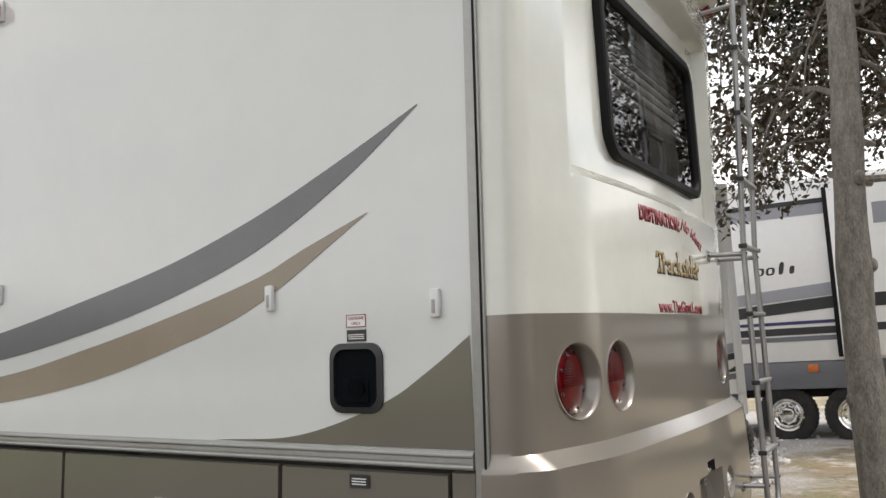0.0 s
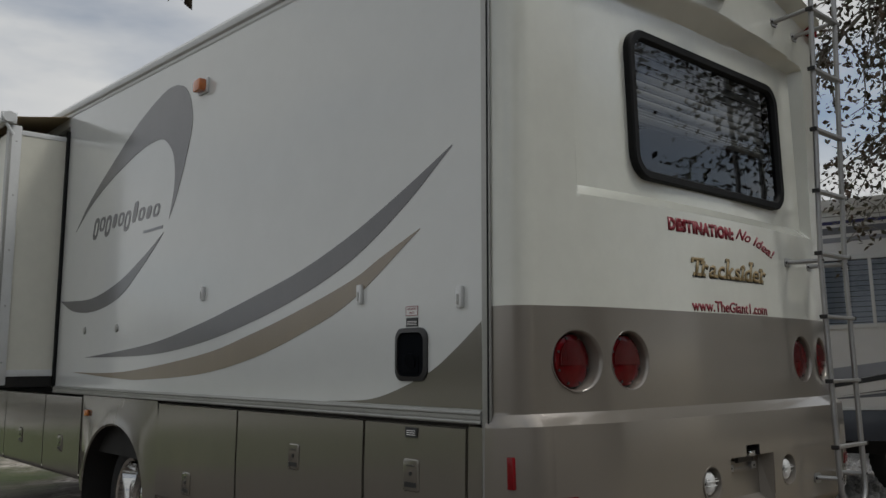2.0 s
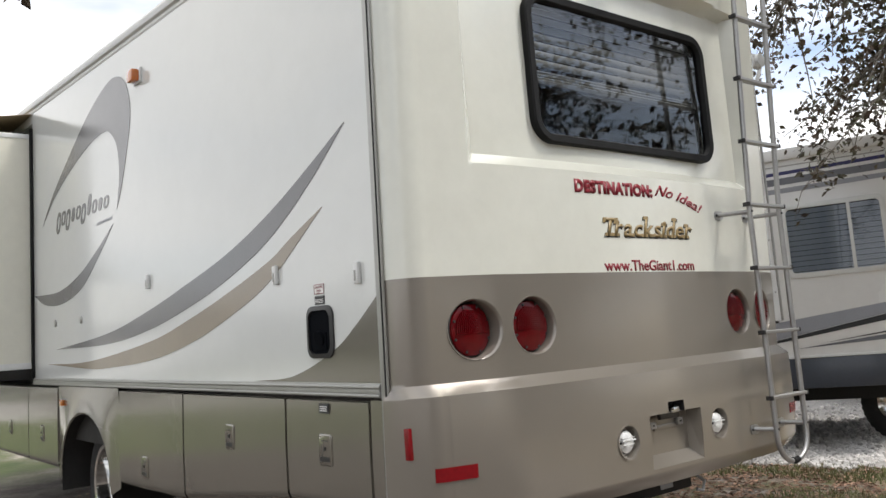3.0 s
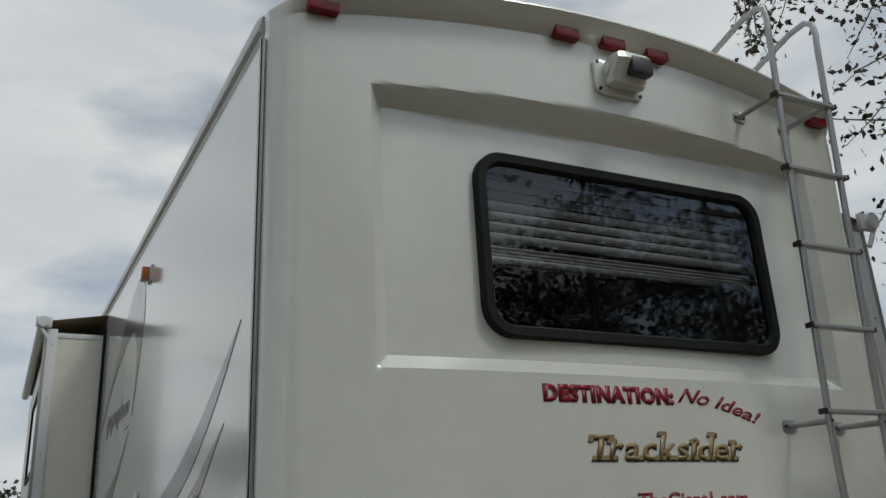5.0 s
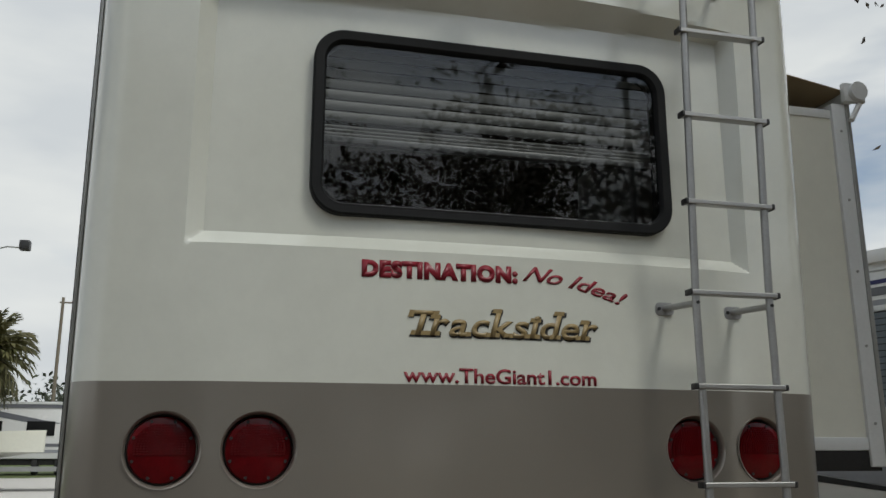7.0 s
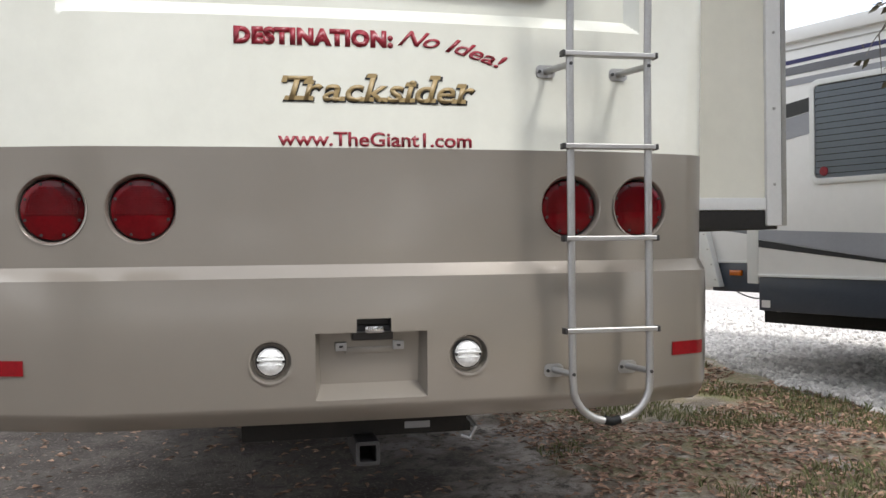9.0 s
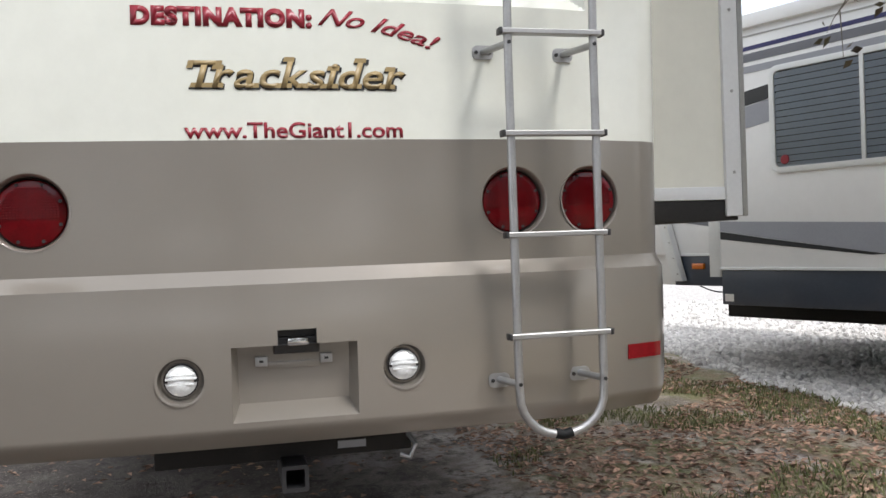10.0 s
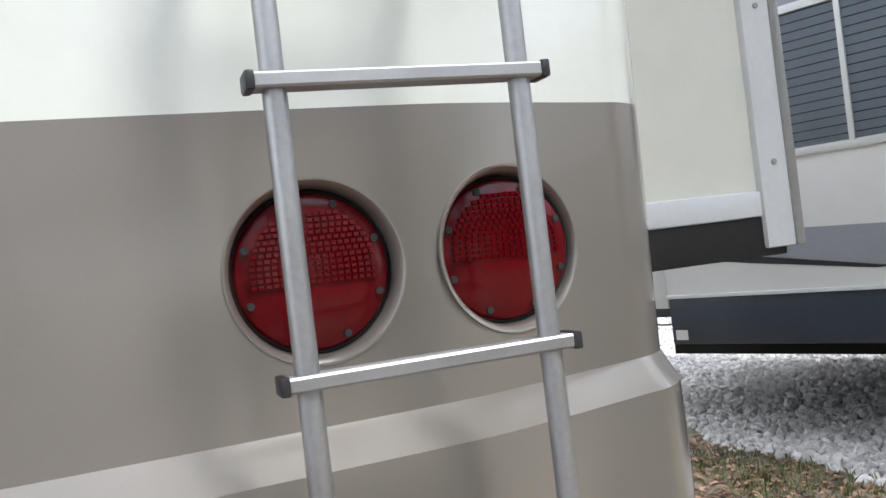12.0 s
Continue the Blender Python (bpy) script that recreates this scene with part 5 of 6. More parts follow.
def nose_up(co):
    x, z = co.x, co.z
    d = 1 - 0.01584 * x + 0.00557 * z
    w = 1.0 if co.y < 0.5 else 0.0 if co.y > 2.0 and x > -3.3 else max(0.0, (2.6 - co.y) / 2.1)
    return co.lerp(Vector(((0.97549 * x + 0.03556 * z - 0.09977) / d, co.y + LEFT, (-0.04733 * x + 1.00493 * z + 0.017) / d)), w)


for me in {o.data for o in COACH.children_recursive if o.name.split(".")[0] in SIDE_PARTS}:
    for v in me.vertices:
        if v.co.x < -0.15 and (v.co.y < 0.5 or v.co.x < -0.4):
            v.co = nose_up(v.co)

# ---- neighbouring trailer, standing at an angle ----
NU, NN, NO = Vector((0.9265, 0.3762, 0)), Vector((-0.3762, 0.9265, 0)), Vector((-3.27, 4.636, 0))


def near_at(a, b, d=0.0):
    """Along the wall, height, and out of the wall towards the motorhome."""
    p = NO + NU * a - NN * d
    return (p.x, p.y, b - 0.04)


def turn_box(bm, a0, a1, d0, d1, z0, z1, bevel=0.0):
    """A box in the trailer's own directions; d grows towards the motorhome."""
    start = len(bm.verts)
    box(bm, a0, a1, -max(d0, d1), -min(d0, d1), z0, z1, bevel=bevel)
    bm.verts.ensure_lookup_table()
    for v in bm.verts[start:]:
        p = NO + NU * v.co.x + NN * v.co.y
        v.co = Vector((p.x, p.y, v.co.z - 0.04))
    return bm


def wall_poly(pts, thick=0.003):
    """A flat stripe on the trailer wall from a few corners."""
    bm = bmesh.new()
    bm.faces.new([bm.verts.new((a, b, 0)) for a, b in pts])
    return on_plane(bm, lambda a, b, d: near_at(a, b, d + 0.0005), thick)


TRAILER = thing("travel_trailer", (-0.5, 5.8, 0.0), "white travel trailer with navy and grey stripes, on gravel", "trailer")
part("body", turn_box(bmesh.new(), -0.9, 2.8, -2.9, -0.45, 0.72, 2.72, bevel=0.04), M["nwhite"], TRAILER, "white trailer body")
slide_n = part("slide_out", turn_box(bmesh.new(), 0.0, 2.82, -0.6, 0.0, 0.88, 2.66, bevel=0.012), M["nwhite"], TRAILER, "white slide-out wall")
part("skirt", turn_box(bmesh.new(), 0.1, 2.82, -0.6, -0.004, 0.615, 0.872, bevel=0.008), M["nskirt"], slide_n, "slate blue lower skirt")
part("skirt_lip", turn_box(bmesh.new(), 0.1, 2.83, -0.02, 0.012, 0.873, 0.893, bevel=0.003), M["white_trim"], slide_n, "white lower rail")
part("fascia", turn_box(bmesh.new(), -0.02, 2.84, -0.3, 0.05, 2.6, 2.7, bevel=0.02), M["nwhite"], slide_n, "white awning fascia")
part("fascia_line", turn_box(bmesh.new(), 0.0, 2.82, 0.0, 0.006, 2.545, 2.555), M["trim"], slide_n, "", smooth=False)
part("end_strip", turn_box(bmesh.new(), 0.0, 0.1, -0.06, 0.004, 0.82, 2.6, bevel=0.004), M["white_trim"], slide_n, "white corner strip")
part("end_strip", turn_box(bmesh.new(), 2.77, 2.84, -0.02, 0.012, 0.7, 2.6, bevel=0.004), M["white_trim"], slide_n, "white corner strip")
for key, pts in (("nblue", [(0.05, 2.44), (2.82, 2.49), (2.82, 2.52), (0.05, 2.47)]), ("nmid", [(0.05, 2.36), (2.82, 2.4), (2.82, 2.46), (0.05, 2.42)]), ("ngrey", [(0.05, 2.28), (2.82, 2.33), (2.82, 2.37), (0.05, 2.33)]),
                 ("ink", [(0.05, 2.01), (0.6, 2.09), (0.6, 2.19), (0.05, 2.12)]), ("ngrey", [(0.05, 1.85), (0.6, 1.93), (0.6, 2.086), (0.05, 2.006)]),
                 ("ngrey", [(0.104, 1.16), (0.5, 1.1), (1.3, 0.985), (1.45, 0.985), (2.77, 1.23), (2.77, 1.31), (1.6, 1.17), (0.104, 1.233)]), ("ink", [(0.104, 1.1), (0.6, 1.045), (1.25, 0.975), (1.35, 0.98), (0.5, 1.096), (0.104, 1.156)]), ("ink", [(1.5, 0.975), (2.77, 1.17), (2.77, 1.226), (1.45, 0.982)]), ("ink", [(2.1, 0.99), (2.77, 1.065), (2.77, 1.11), (2.7, 1.07)]), ("nmid", [(1.9, 0.955), (2.77, 1.0), (2.77, 1.05)])):
    part("stripe", wall_poly(pts), M[key], slide_n, {"nblue": "navy stripe", "nmid": "dark grey stripe", "ngrey": "light grey stripe", "ink": "black stripe"}[key], smooth=False)


def trailer_window(parent, a0, a1, z0, z1, mull):
    bm = bmesh.new()
    lo, lm, li = rr_loop(a0, a1, z0, z1, 0.07), rr_loop(a0 + 0.015, a1 - 0.015, z0 + 0.015, z1 - 0.015, 0.06), rr_loop(a0 + 0.04, a1 - 0.04, z0 + 0.04, z1 - 0.04, 0.04)
    frame_ring(bm, ((lo, 0.0), (lo, 0.016), (lm, 0.022), (li, 0.02), (li, 0.002)), near_at)
    w = part("window", bm, M["white_trim"], parent, "white framed trailer window")
    bm = bmesh.new()
    bm.faces.new([bm.verts.new(near_at(a, b, 0.012)) for a, b in li])
    pn = part("window_pane", bm, M["pane"], parent, "tinted pane", smooth=False, facing=-NN)
    pn.visible_shadow = False
    bm = bmesh.new()
    z = z1 - 0.05
    while z > z0 + 0.05:
        c = [near_at(a, zz, d) for a, zz, d in ((a0 + 0.04, z, 0.002), (a1 - 0.04, z, 0.002), (a1 - 0.04, z - 0.04, 0.009), (a0 + 0.04, z - 0.04, 0.009))]
        bm.faces.new([bm.verts.new(p) for p in c])
        z -= 0.045
    tagged(part("blind", bm, M["nblind"], w, "blue-grey slatted blind", smooth=False), kind="stuff")
    # flat dark sheet on the wall, its colour stands in for room darkness
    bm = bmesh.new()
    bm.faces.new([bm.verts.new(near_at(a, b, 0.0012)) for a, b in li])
    part("dark_room", bm, M["room"], w, "flat dark sheet painted as the unlit room behind the blind", smooth=False)
    part("mullion", turn_box(bmesh.new(), mull - 0.014, mull + 0.014, 0.002, 0.021, z0 + 0.03, z1 - 0.03, bevel=0.003), M["white_trim"], w)
    return w


w1 = trailer_window(slide_n, 0.55, 1.8, 1.55, 2.3, 1.22)
trailer_window(slide_n, 1.9, 2.72, 1.56, 2.2, 2.44)
bm = lathe(bmesh.new(), [(0.034, 0.0), (0.03, 0.004), (0.0, 0.005)], (0, 0, 0), "y", 20)
for v in bm.verts:
    v.co = Vector(near_at(0.66 + v.co.x, 1.64 + v.co.z, 0.014 + v.co.y))
part("sticker", bm, M["red_vinyl"], w1, "small dark red round sticker")
part("sticker", turn_box(bmesh.new(), 0.125, 0.2, -0.004, -0.001, 0.64, 0.695), M["label_w"], slide_n, "small white sticker on the skirt", smooth=False)
# front of the body past the slide-out
part("nose_panel", turn_box(bmesh.new(), -0.9, -0.02, -0.5, -0.42, 0.975, 1.6, bevel=0.008), M["nwhite"], TRAILER, "white body panel")
part("nose_skirt", turn_box(bmesh.new(), -0.68, 0.0, -0.5, -0.425, 0.72, 0.972, bevel=0.01), M["nskirt"], TRAILER, "slate front skirt")
part("skirt_lip", turn_box(bmesh.new(), -0.68, -0.02, -0.43, -0.412, 0.965, 0.985, bevel=0.003), M["white_trim"], TRAILER, "white rail")
bm = bmesh.new()
bm.faces.new([bm.verts.new((a, b, 0)) for a, b in ((-0.7, 1.26), (-0.02, 1.165), (-0.02, 1.28), (-0.7, 1.36))])
part("nose_stripe", on_plane(bm, lambda a, b, d: near_at(a, b, d - 0.4195), 0.003), M["nmid"], TRAILER, "slate stripe", smooth=False)
part("marker_light", turn_box(bmesh.new(), -0.485, -0.368, -0.43, -0.4, 0.857, 0.906, bevel=0.008), M["amber"], TRAILER, "orange marker light")
bm = bmesh.new()
turn_box(bm, -0.05, 0.05, -0.05, 0.02, 0.0, 1.0, bevel=0.006)
for v in bm.verts:
    h = v.co.z + 0.04
    v.co += NU * (-0.59 - 0.3 * h) + NN * 0.36
    v.co.z = 0.72 + h
arm = part("awning_arm", bm, M["white_trim"], TRAILER, "white slanted arm")
bm = bmesh.new()
for k in range(7):
    h = 0.06 + k * 0.13
    p = NO + NU * (-0.56 - 0.3 * h) + NN * 0.338
    cyl(bm, p + Vector((0, 0, 0.72 + h)), p - NN * 0.008 + Vector((0, 0, 0.72 + h)), 0.006, seg=8)
tagged(part("screws", bm, M["trim"], arm, "grey screw heads"), kind="stuff")
bm = bmesh.new()
c0 = NO + NU * -0.4 + NN * 0.4
sweep(bm, [c0 + NU * (0.055 * k) + Vector((0, 0, 0.68 - 0.045 * math.sin(k / 7 * math.pi))) for k in range(8)], 0.006)
part("cable", bm, M["black"], TRAILER, "black hanging cable")
part("cable_plug", turn_box(bmesh.new(), -0.02, 0.02, -0.41, -0.37, 0.575, 0.7, bevel=0.01), M["black"], TRAILER, "black hanging plug")
part("chassis", turn_box(bmesh.new(), -0.3, 2.75, -2.8, -0.62, 0.46, 0.72), M["under"], TRAILER, "dark chassis", smooth=False)
for a in (2.62,):
    p = NO + NU * a + NN * 0.75
    wheel(TRAILER, p.x, p.y, 0.36, r=0.36, rim=0.2, side=-1, w=0.2, dual=False)

# ---- second trailer farther behind ----
FAR = thing("travel_trailer", (0.7, 10.8, 0.0), "tall white trailer with black and grey stripes behind the oak", "trailer")
FY = 9.6
part("body", boxes((-4.2, 5.5, FY, FY + 2.4, 0.95, 3.25), bevel=0.05), M["nwhite"], FAR, "white trailer body")
part("lower_panel", boxes((-4.2, 5.5, FY - 0.01, FY + 0.3, 0.62, 0.95), bevel=0.01), M["nmid"], FAR, "grey lower panel")
part("top_band", boxes((-4.2, -0.46, FY - 0.006, FY, 2.78, 2.92)), M["ngrey"], FAR, "grey top band", smooth=False)
part("top_line", boxes((-4.2, -0.46, FY - 0.008, FY, 2.92, 2.98)), M["ink"], FAR, "black top line", smooth=False)
for k, (z, key, h) in enumerate(((1.6, "ink", 0.15), (1.76, "ngrey", 0.16))):
    bm = bmesh.new()
    bm.faces.new([bm.verts.new(p) for p in ((-4.2, z - 0.25, 0), (-0.46, z, 0), (-0.46, z + h, 0), (-4.2, z - 0.13, 0))])
    part("stripe", on_plane(bm, lambda a, b, d: (a, FY - 0.001 - d, b), 0.004), M[key], FAR, "sloping stripe", smooth=False)
for z, h, key in ((1.42, 0.04, "nblue"), (1.29, 0.09, "ink"), (1.21, 0.06, "nmid")):
    part("stripe", boxes((-4.2, 5.5, FY - 0.006, FY, z, z + h)), M[key], FAR, "straight dark stripe", smooth=False)
emblem("emblem_word", "ootv", 0.2, 0.52, lambda a, b, d: (-1.36 + a, FY - 0.001 - d, 2.06 + b * 0.8), M["ink"], FAR, "black plain letter shapes", lean=0.15, fat=0.35)
part("slide_edge", boxes((-0.46, -0.38, FY - 0.06, FY, 1.0, 3.1), bevel=0.01), M["rubber"], FAR, "black slide-out seal")
fs = part("slide_out", boxes((-0.38, 4.5, FY - 0.35, FY, 1.0, 3.15), bevel=0.02), M["nwhite"], FAR, "white slide-out")
part("slide_band", boxes((0.1, 4.5, FY - 0.357, FY - 0.35, 2.55, 2.8)), M["ngrey"], fs, "grey band", smooth=False)
for z, h in ((1.58, 0.16), (1.3, 0.09)):
    part("slide_stripe", boxes((-0.36, 4.5, FY - 0.356, FY - 0.35, z, z + h)), M["ink"], fs, "black stripe", smooth=False)
part("marker_light", boxes((-0.83, -0.7, FY - 0.03, FY - 0.01, 0.82, 0.92), bevel=0.01), M["amber"], FAR, "orange marker light")
part("roof_unit", boxes((-1.6, -0.9, FY + 0.8, FY + 1.5, 3.33, 3.55), bevel=0.08), M["nwhite"], FAR, "white roof air conditioner")
part("chassis", boxes((-4.0, 5.0, FY + 0.3, FY + 2.2, 0.5, 0.95)), M["under"], FAR, "dark chassis", smooth=False)
for x in (-1.13, -0.35):
    wheel(FAR, x, FY + 0.03, 0.3, r=0.35, rim=0.2, side=-1, w=0.2, dual=False)


for o in FAR.children:
    o.location.x += 0.2


# ---- trees ----
def leaf_quad(verts, faces, p, rnd, s):
    """A folded pointed leaf of four triangles."""
    d = Vector((rnd.uniform(-1, 1), rnd.uniform(-1, 1), rnd.uniform(-1.2, 0.4))).normalized()
    w = d.cross(Vector((rnd.uniform(-1, 1), rnd.uniform(-1, 1), rnd.uniform(-1, 1)))).normalized()
    u = d.cross(w)
    i = len(verts)
    verts += [tuple(p), tuple(p + d * s * 0.55 + w * s * 0.36 + u * s * 0.1), tuple(p + d * s * 1.25), tuple(p + d * s * 0.55 - w * s * 0.36 + u * s * 0.1), tuple(p + d * s * 0.6)]
    faces += [(i, i + 1, i + 4), (i + 1, i + 2, i + 4), (i + 2, i + 3, i + 4), (i + 3, i, i + 4)]


def leaf_mesh(name, verts, faces, key):
    me = bpy.data.meshes.new(name)
    me.from_pydata(verts, [], faces)
    me.materials.append(M[key])
    return me


def open_gap(p):
    """Keeps the air beside the motorhome free of twigs."""
    return p.y > max(2.9, 0.3 + 0.83 * (2.754 - p.x)) and p.z > 2.3 + 0.25 * math.sin(p.x * 3.0)


def oak(base, height, label, seed, trunk_r=0.12, leaves=9000, spread=2.6, low=0.35, red=0.4, keep=None, limbs=16, size=(0.03, 0.06), aim=None):
    rnd = random.Random(seed)
    t = thing("oak_tree", base, label, "tree")
    b = Vector(base)
    bm = bmesh.new()
    n = 22
    trunk = []
    for k in range(n + 1):
        f = k / n
        trunk.append(b + Vector((0.05 * math.sin(f * 7 + seed), 0.04 * math.cos(f * 6 + seed), -0.1 + (height * 0.75 + 0.1) * f)))
    sweep(bm, trunk, [trunk_r * (1.3 - 0.3 * min(1, k / 3)) * (1 - 0.6 * k / n) * (1 + 0.07 * rnd.uniform(-1, 1)) for k in range(n + 1)], 18)
    for k in (4, 6, 7, 9):
        a = rnd.uniform(0, 6.28)
        c = trunk[k] + Vector((math.cos(a), math.sin(a), 0)) * trunk_r * 0.78
        bmesh.ops.create_icosphere(bm, subdivisions=2, radius=trunk_r * 0.3, matrix=Matrix.Translation(c) @ Matrix.Diagonal((1, 1, 1.3, 1)))
    tips = []
    for i in range(limbs):
        k = rnd.randint(int(n * low), n)
        p = trunk[k]
        a = rnd.uniform(0, 2 * math.pi) if aim is None else rnd.gauss(aim, 0.75)
        ln = spread * rnd.uniform(0.5, 1.0) * (1.1 - 0.4 * k / n)
        d = Vector((math.cos(a), math.sin(a), rnd.uniform(0.05, 0.7)))
        pts = [p]
        for j in range(6):
            d = (d + Vector((rnd.uniform(-0.3, 0.3), rnd.uniform(-0.3, 0.3), rnd.uniform(-0.22, 0.15)))).normalized()
            pts.append(pts[-1] + d * ln / 6)
        if keep:
            m = next((j for j in range(1, 7) if not keep(pts[j]) and (pts[j] - p).length > 0.4), 7)
            pts = pts[:max(m, 2)]
        sweep(bm, pts, [0.025 * (1 - 0.85 * j / 6) * (1.2 - 0.5 * k / n) * trunk_r / 0.12 for j in range(len(pts))], 7)
        for j in range(1, len(pts)):
            for _ in range(4):
                q = [pts[j]]
                dd = (d + Vector((rnd.uniform(-1, 1), rnd.uniform(-1, 1), rnd.uniform(-0.9, 0.6)))).normalized()
                for _k in range(4):
                    dd = (dd + Vector((rnd.uniform(-0.3, 0.3), rnd.uniform(-0.3, 0.3), rnd.uniform(-0.4, 0.15)))).normalized()
                    q.append(q[-1] + dd * spread * 0.085)
                if keep and not all(keep(v) for v in q[1:]):
                    continue
                sweep(bm, q, [0.012, 0.009, 0.007, 0.005, 0.003], 4)
                tips.append(q)
    part("trunk", bm, M["bark"], t, "grey knotted oak trunk and limbs")
    for share, key in ((1 - red, "leaf"), (red, "leaf_red")):
        verts, faces = [], []
        for _ in range(int(leaves * share)):
            q = rnd.choice(tips)
            p = q[rnd.randint(1, 4)] + Vector((rnd.gauss(0, 0.08), rnd.gauss(0, 0.08), rnd.gauss(0, 0.08)))
            if keep and not keep(p):
                continue
            leaf_quad(verts, faces, p, rnd, rnd.uniform(*size))
        tagged(part("crown", leaf_mesh("crown", verts, faces, key), None, t, "dark green oak leaves" if key == "leaf" else "rust-tinted oak leaves"), kind="stuff")
    return t


oak((0.51, 3.53, 0.0), 7.4, "slender oak with knotted grey trunk and rust-green leaves", 3, leaves=36000, spread=2.8, keep=open_gap, limbs=36, low=0.42, red=0.5, aim=2.0)
for k, (ox, oy, oh) in enumerate(((12.0, 1.0, 9.6), (13.0, -5.0, 10.2), (12.5, 6.0, 9.6), (15.0, -10.5, 10.6), (15.0, 11.0, 10.6), (9.5, 8.5, 8.4))):
    oak((ox, oy, 0.0), oh, "tall oak with dark leaves at the lot edge", 5 + 3 * k, trunk_r=0.2, leaves=17000, spread=4.6, low=0.16, limbs=34, size=(0.07, 0.14))


def sprig(start, end, label, seed, n=26):
    """A leafy twig end hanging into view."""
    rnd = random.Random(seed)
    a, b = Vector(start), Vector(end)
    t = thing("hanging_branch", start, label, "branch")
    bm = bmesh.new()
    pts = [a.lerp(b, k / 8) + Vector((0, 0, 0.06 * math.sin(k / 8 * 3.1))) for k in range(9)]
    sweep(bm, pts, [0.008 - 0.0007 * k for k in range(9)], 6)
    verts, faces = [], []
    for k in range(n):
        p = pts[rnd.randint(3, 8)]
        q = p + Vector((rnd.uniform(-0.13, 0.13), rnd.uniform(-0.13, 0.13), rnd.uniform(-0.16, 0.08)))
        sweep(bm, [p, p.lerp(q, 0.5) + Vector((0, 0, 0.01)), q], [0.003, 0.002, 0.0015], 4)
        for _ in range(3):
            leaf_quad(verts, faces, q + Vector((rnd.gauss(0, 0.02), rnd.gauss(0, 0.02), rnd.gauss(0, 0.02))), rnd, rnd.uniform(0.03, 0.05))
    part("twig", bm, M["bark"], t, "thin grey twig")
    tagged(part("leaves", leaf_mesh("leaves", verts, faces, "leaf"), None, t, "small dark oak leaves"), kind="stuff")


# a far oak limb reaching over the left side, with two leafy ends
limb = thing("overhanging_limb", (-1.2, -4.5, 4.6), "bare oak limb reaching over from beyond the lot", "branch")
part("limb", sweep(bmesh.new(), [(-2.5, -9.0, 5.6), (-1.6, -6.5, 5.2), (-0.9, -4.0, 4.3), (-0.45, -2.2, 3.2), (-0.35, -1.4, 2.95)], [0.06, 0.045, 0.028, 0.014, 0.008], 8), M["bark"], limb, "thin grey limb")
sprig((-0.35, -1.4, 2.95), (-0.22, -1.28, 2.42), "leafy oak twig hanging over the motorhome side", 21, n=48)
sprig((0.45, 3.7, 2.7), (-0.38, 3.53, 1.98), "leafy oak twig hanging beside the slide-out", 27, n=30)

# ---- gravel, grass and dead leaves ----


def stones(n, seed):
    rnd = random.Random(seed)
    ico = bmesh.new()
    bmesh.ops.create_icosphere(ico, subdivisions=1, radius=1.0)
    base = [v.co.copy() for v in ico.verts]
    tri = [tuple(v.index for v in f.verts) for f in ico.faces]
    ico.free()
    verts, faces = [], []
    while n:
        x, y = rnd.uniform(-9.0, 0.4), 4.68 + abs(rnd.gauss(0, 1.6))
        if y < 4.72 - 0.06 * x + 0.22 * noise.noise((x * 1.2, y, 5)) or x > -0.7 + 0.6 * noise.noise((x, y * 1.1, 7)):
            continue
        s = rnd.uniform(0.013, 0.042)
        r = Euler((rnd.uniform(0, 6), rnd.uniform(0, 6), rnd.uniform(0, 6))).to_matrix()
        sc = Vector((s * rnd.uniform(0.8, 1.3), s, s * rnd.uniform(0.5, 0.8)))
        c = Vector((x, y, ground_z(x, y) + s * 0.25))
        i = len(verts)
        verts += [tuple(c + r @ Vector((v.x * sc.x * rnd.uniform(0.8, 1.15), v.y * sc.y, v.z * sc.z))) for v in base]
        faces += [tuple(i + k for k in f) for f in tri]
        n -= 1
    return leaf_mesh("gravel", verts, faces, "stone")


tagged(new("gravel", stones(17000, 4)), "pale crushed limestone gravel", "gravel", kind="stuff")


def scatter_leaves(n, seed):
    rnd = random.Random(seed)
    verts, faces = [], []
    for _ in range(n):
        x, y = rnd.uniform(-7, 1.5), rnd.uniform(-2.5, 4.85)
        if y < 2.4 and rnd.random() < 0.92 or noise.noise((x * 1.3, y * 1.3, 3.0)) < -0.25:
            continue
        p = Vector((x, y, ground_z(x, y) + rnd.uniform(0.004, 0.012)))
        a, s = rnd.uniform(0, 6.28), rnd.uniform(0.014, 0.03)
        d, w = Vector((math.cos(a), math.sin(a), rnd.uniform(-0.15, 0.25))), Vector((-math.sin(a), math.cos(a), rnd.uniform(-0.3, 0.3)))
        i = len(verts)
        verts += [tuple(p), tuple(p + d * s + w * s * 0.5 + Vector((0, 0, s * 0.3))), tuple(p + d * s * 2.1), tuple(p + d * s - w * s * 0.5 + Vector((0, 0, s * 0.3))), tuple(p + d * s)]
        faces += [(i, i + 1, i + 4), (i + 1, i + 2, i + 4), (i + 2, i + 3, i + 4), (i + 3, i, i + 4)]
    return leaf_mesh("leaf_litter", verts, faces, "litter")


tagged(new("leaf_litter", scatter_leaves(52000, 6)), "brown dead oak leaves on the ground", "leaves", kind="stuff")


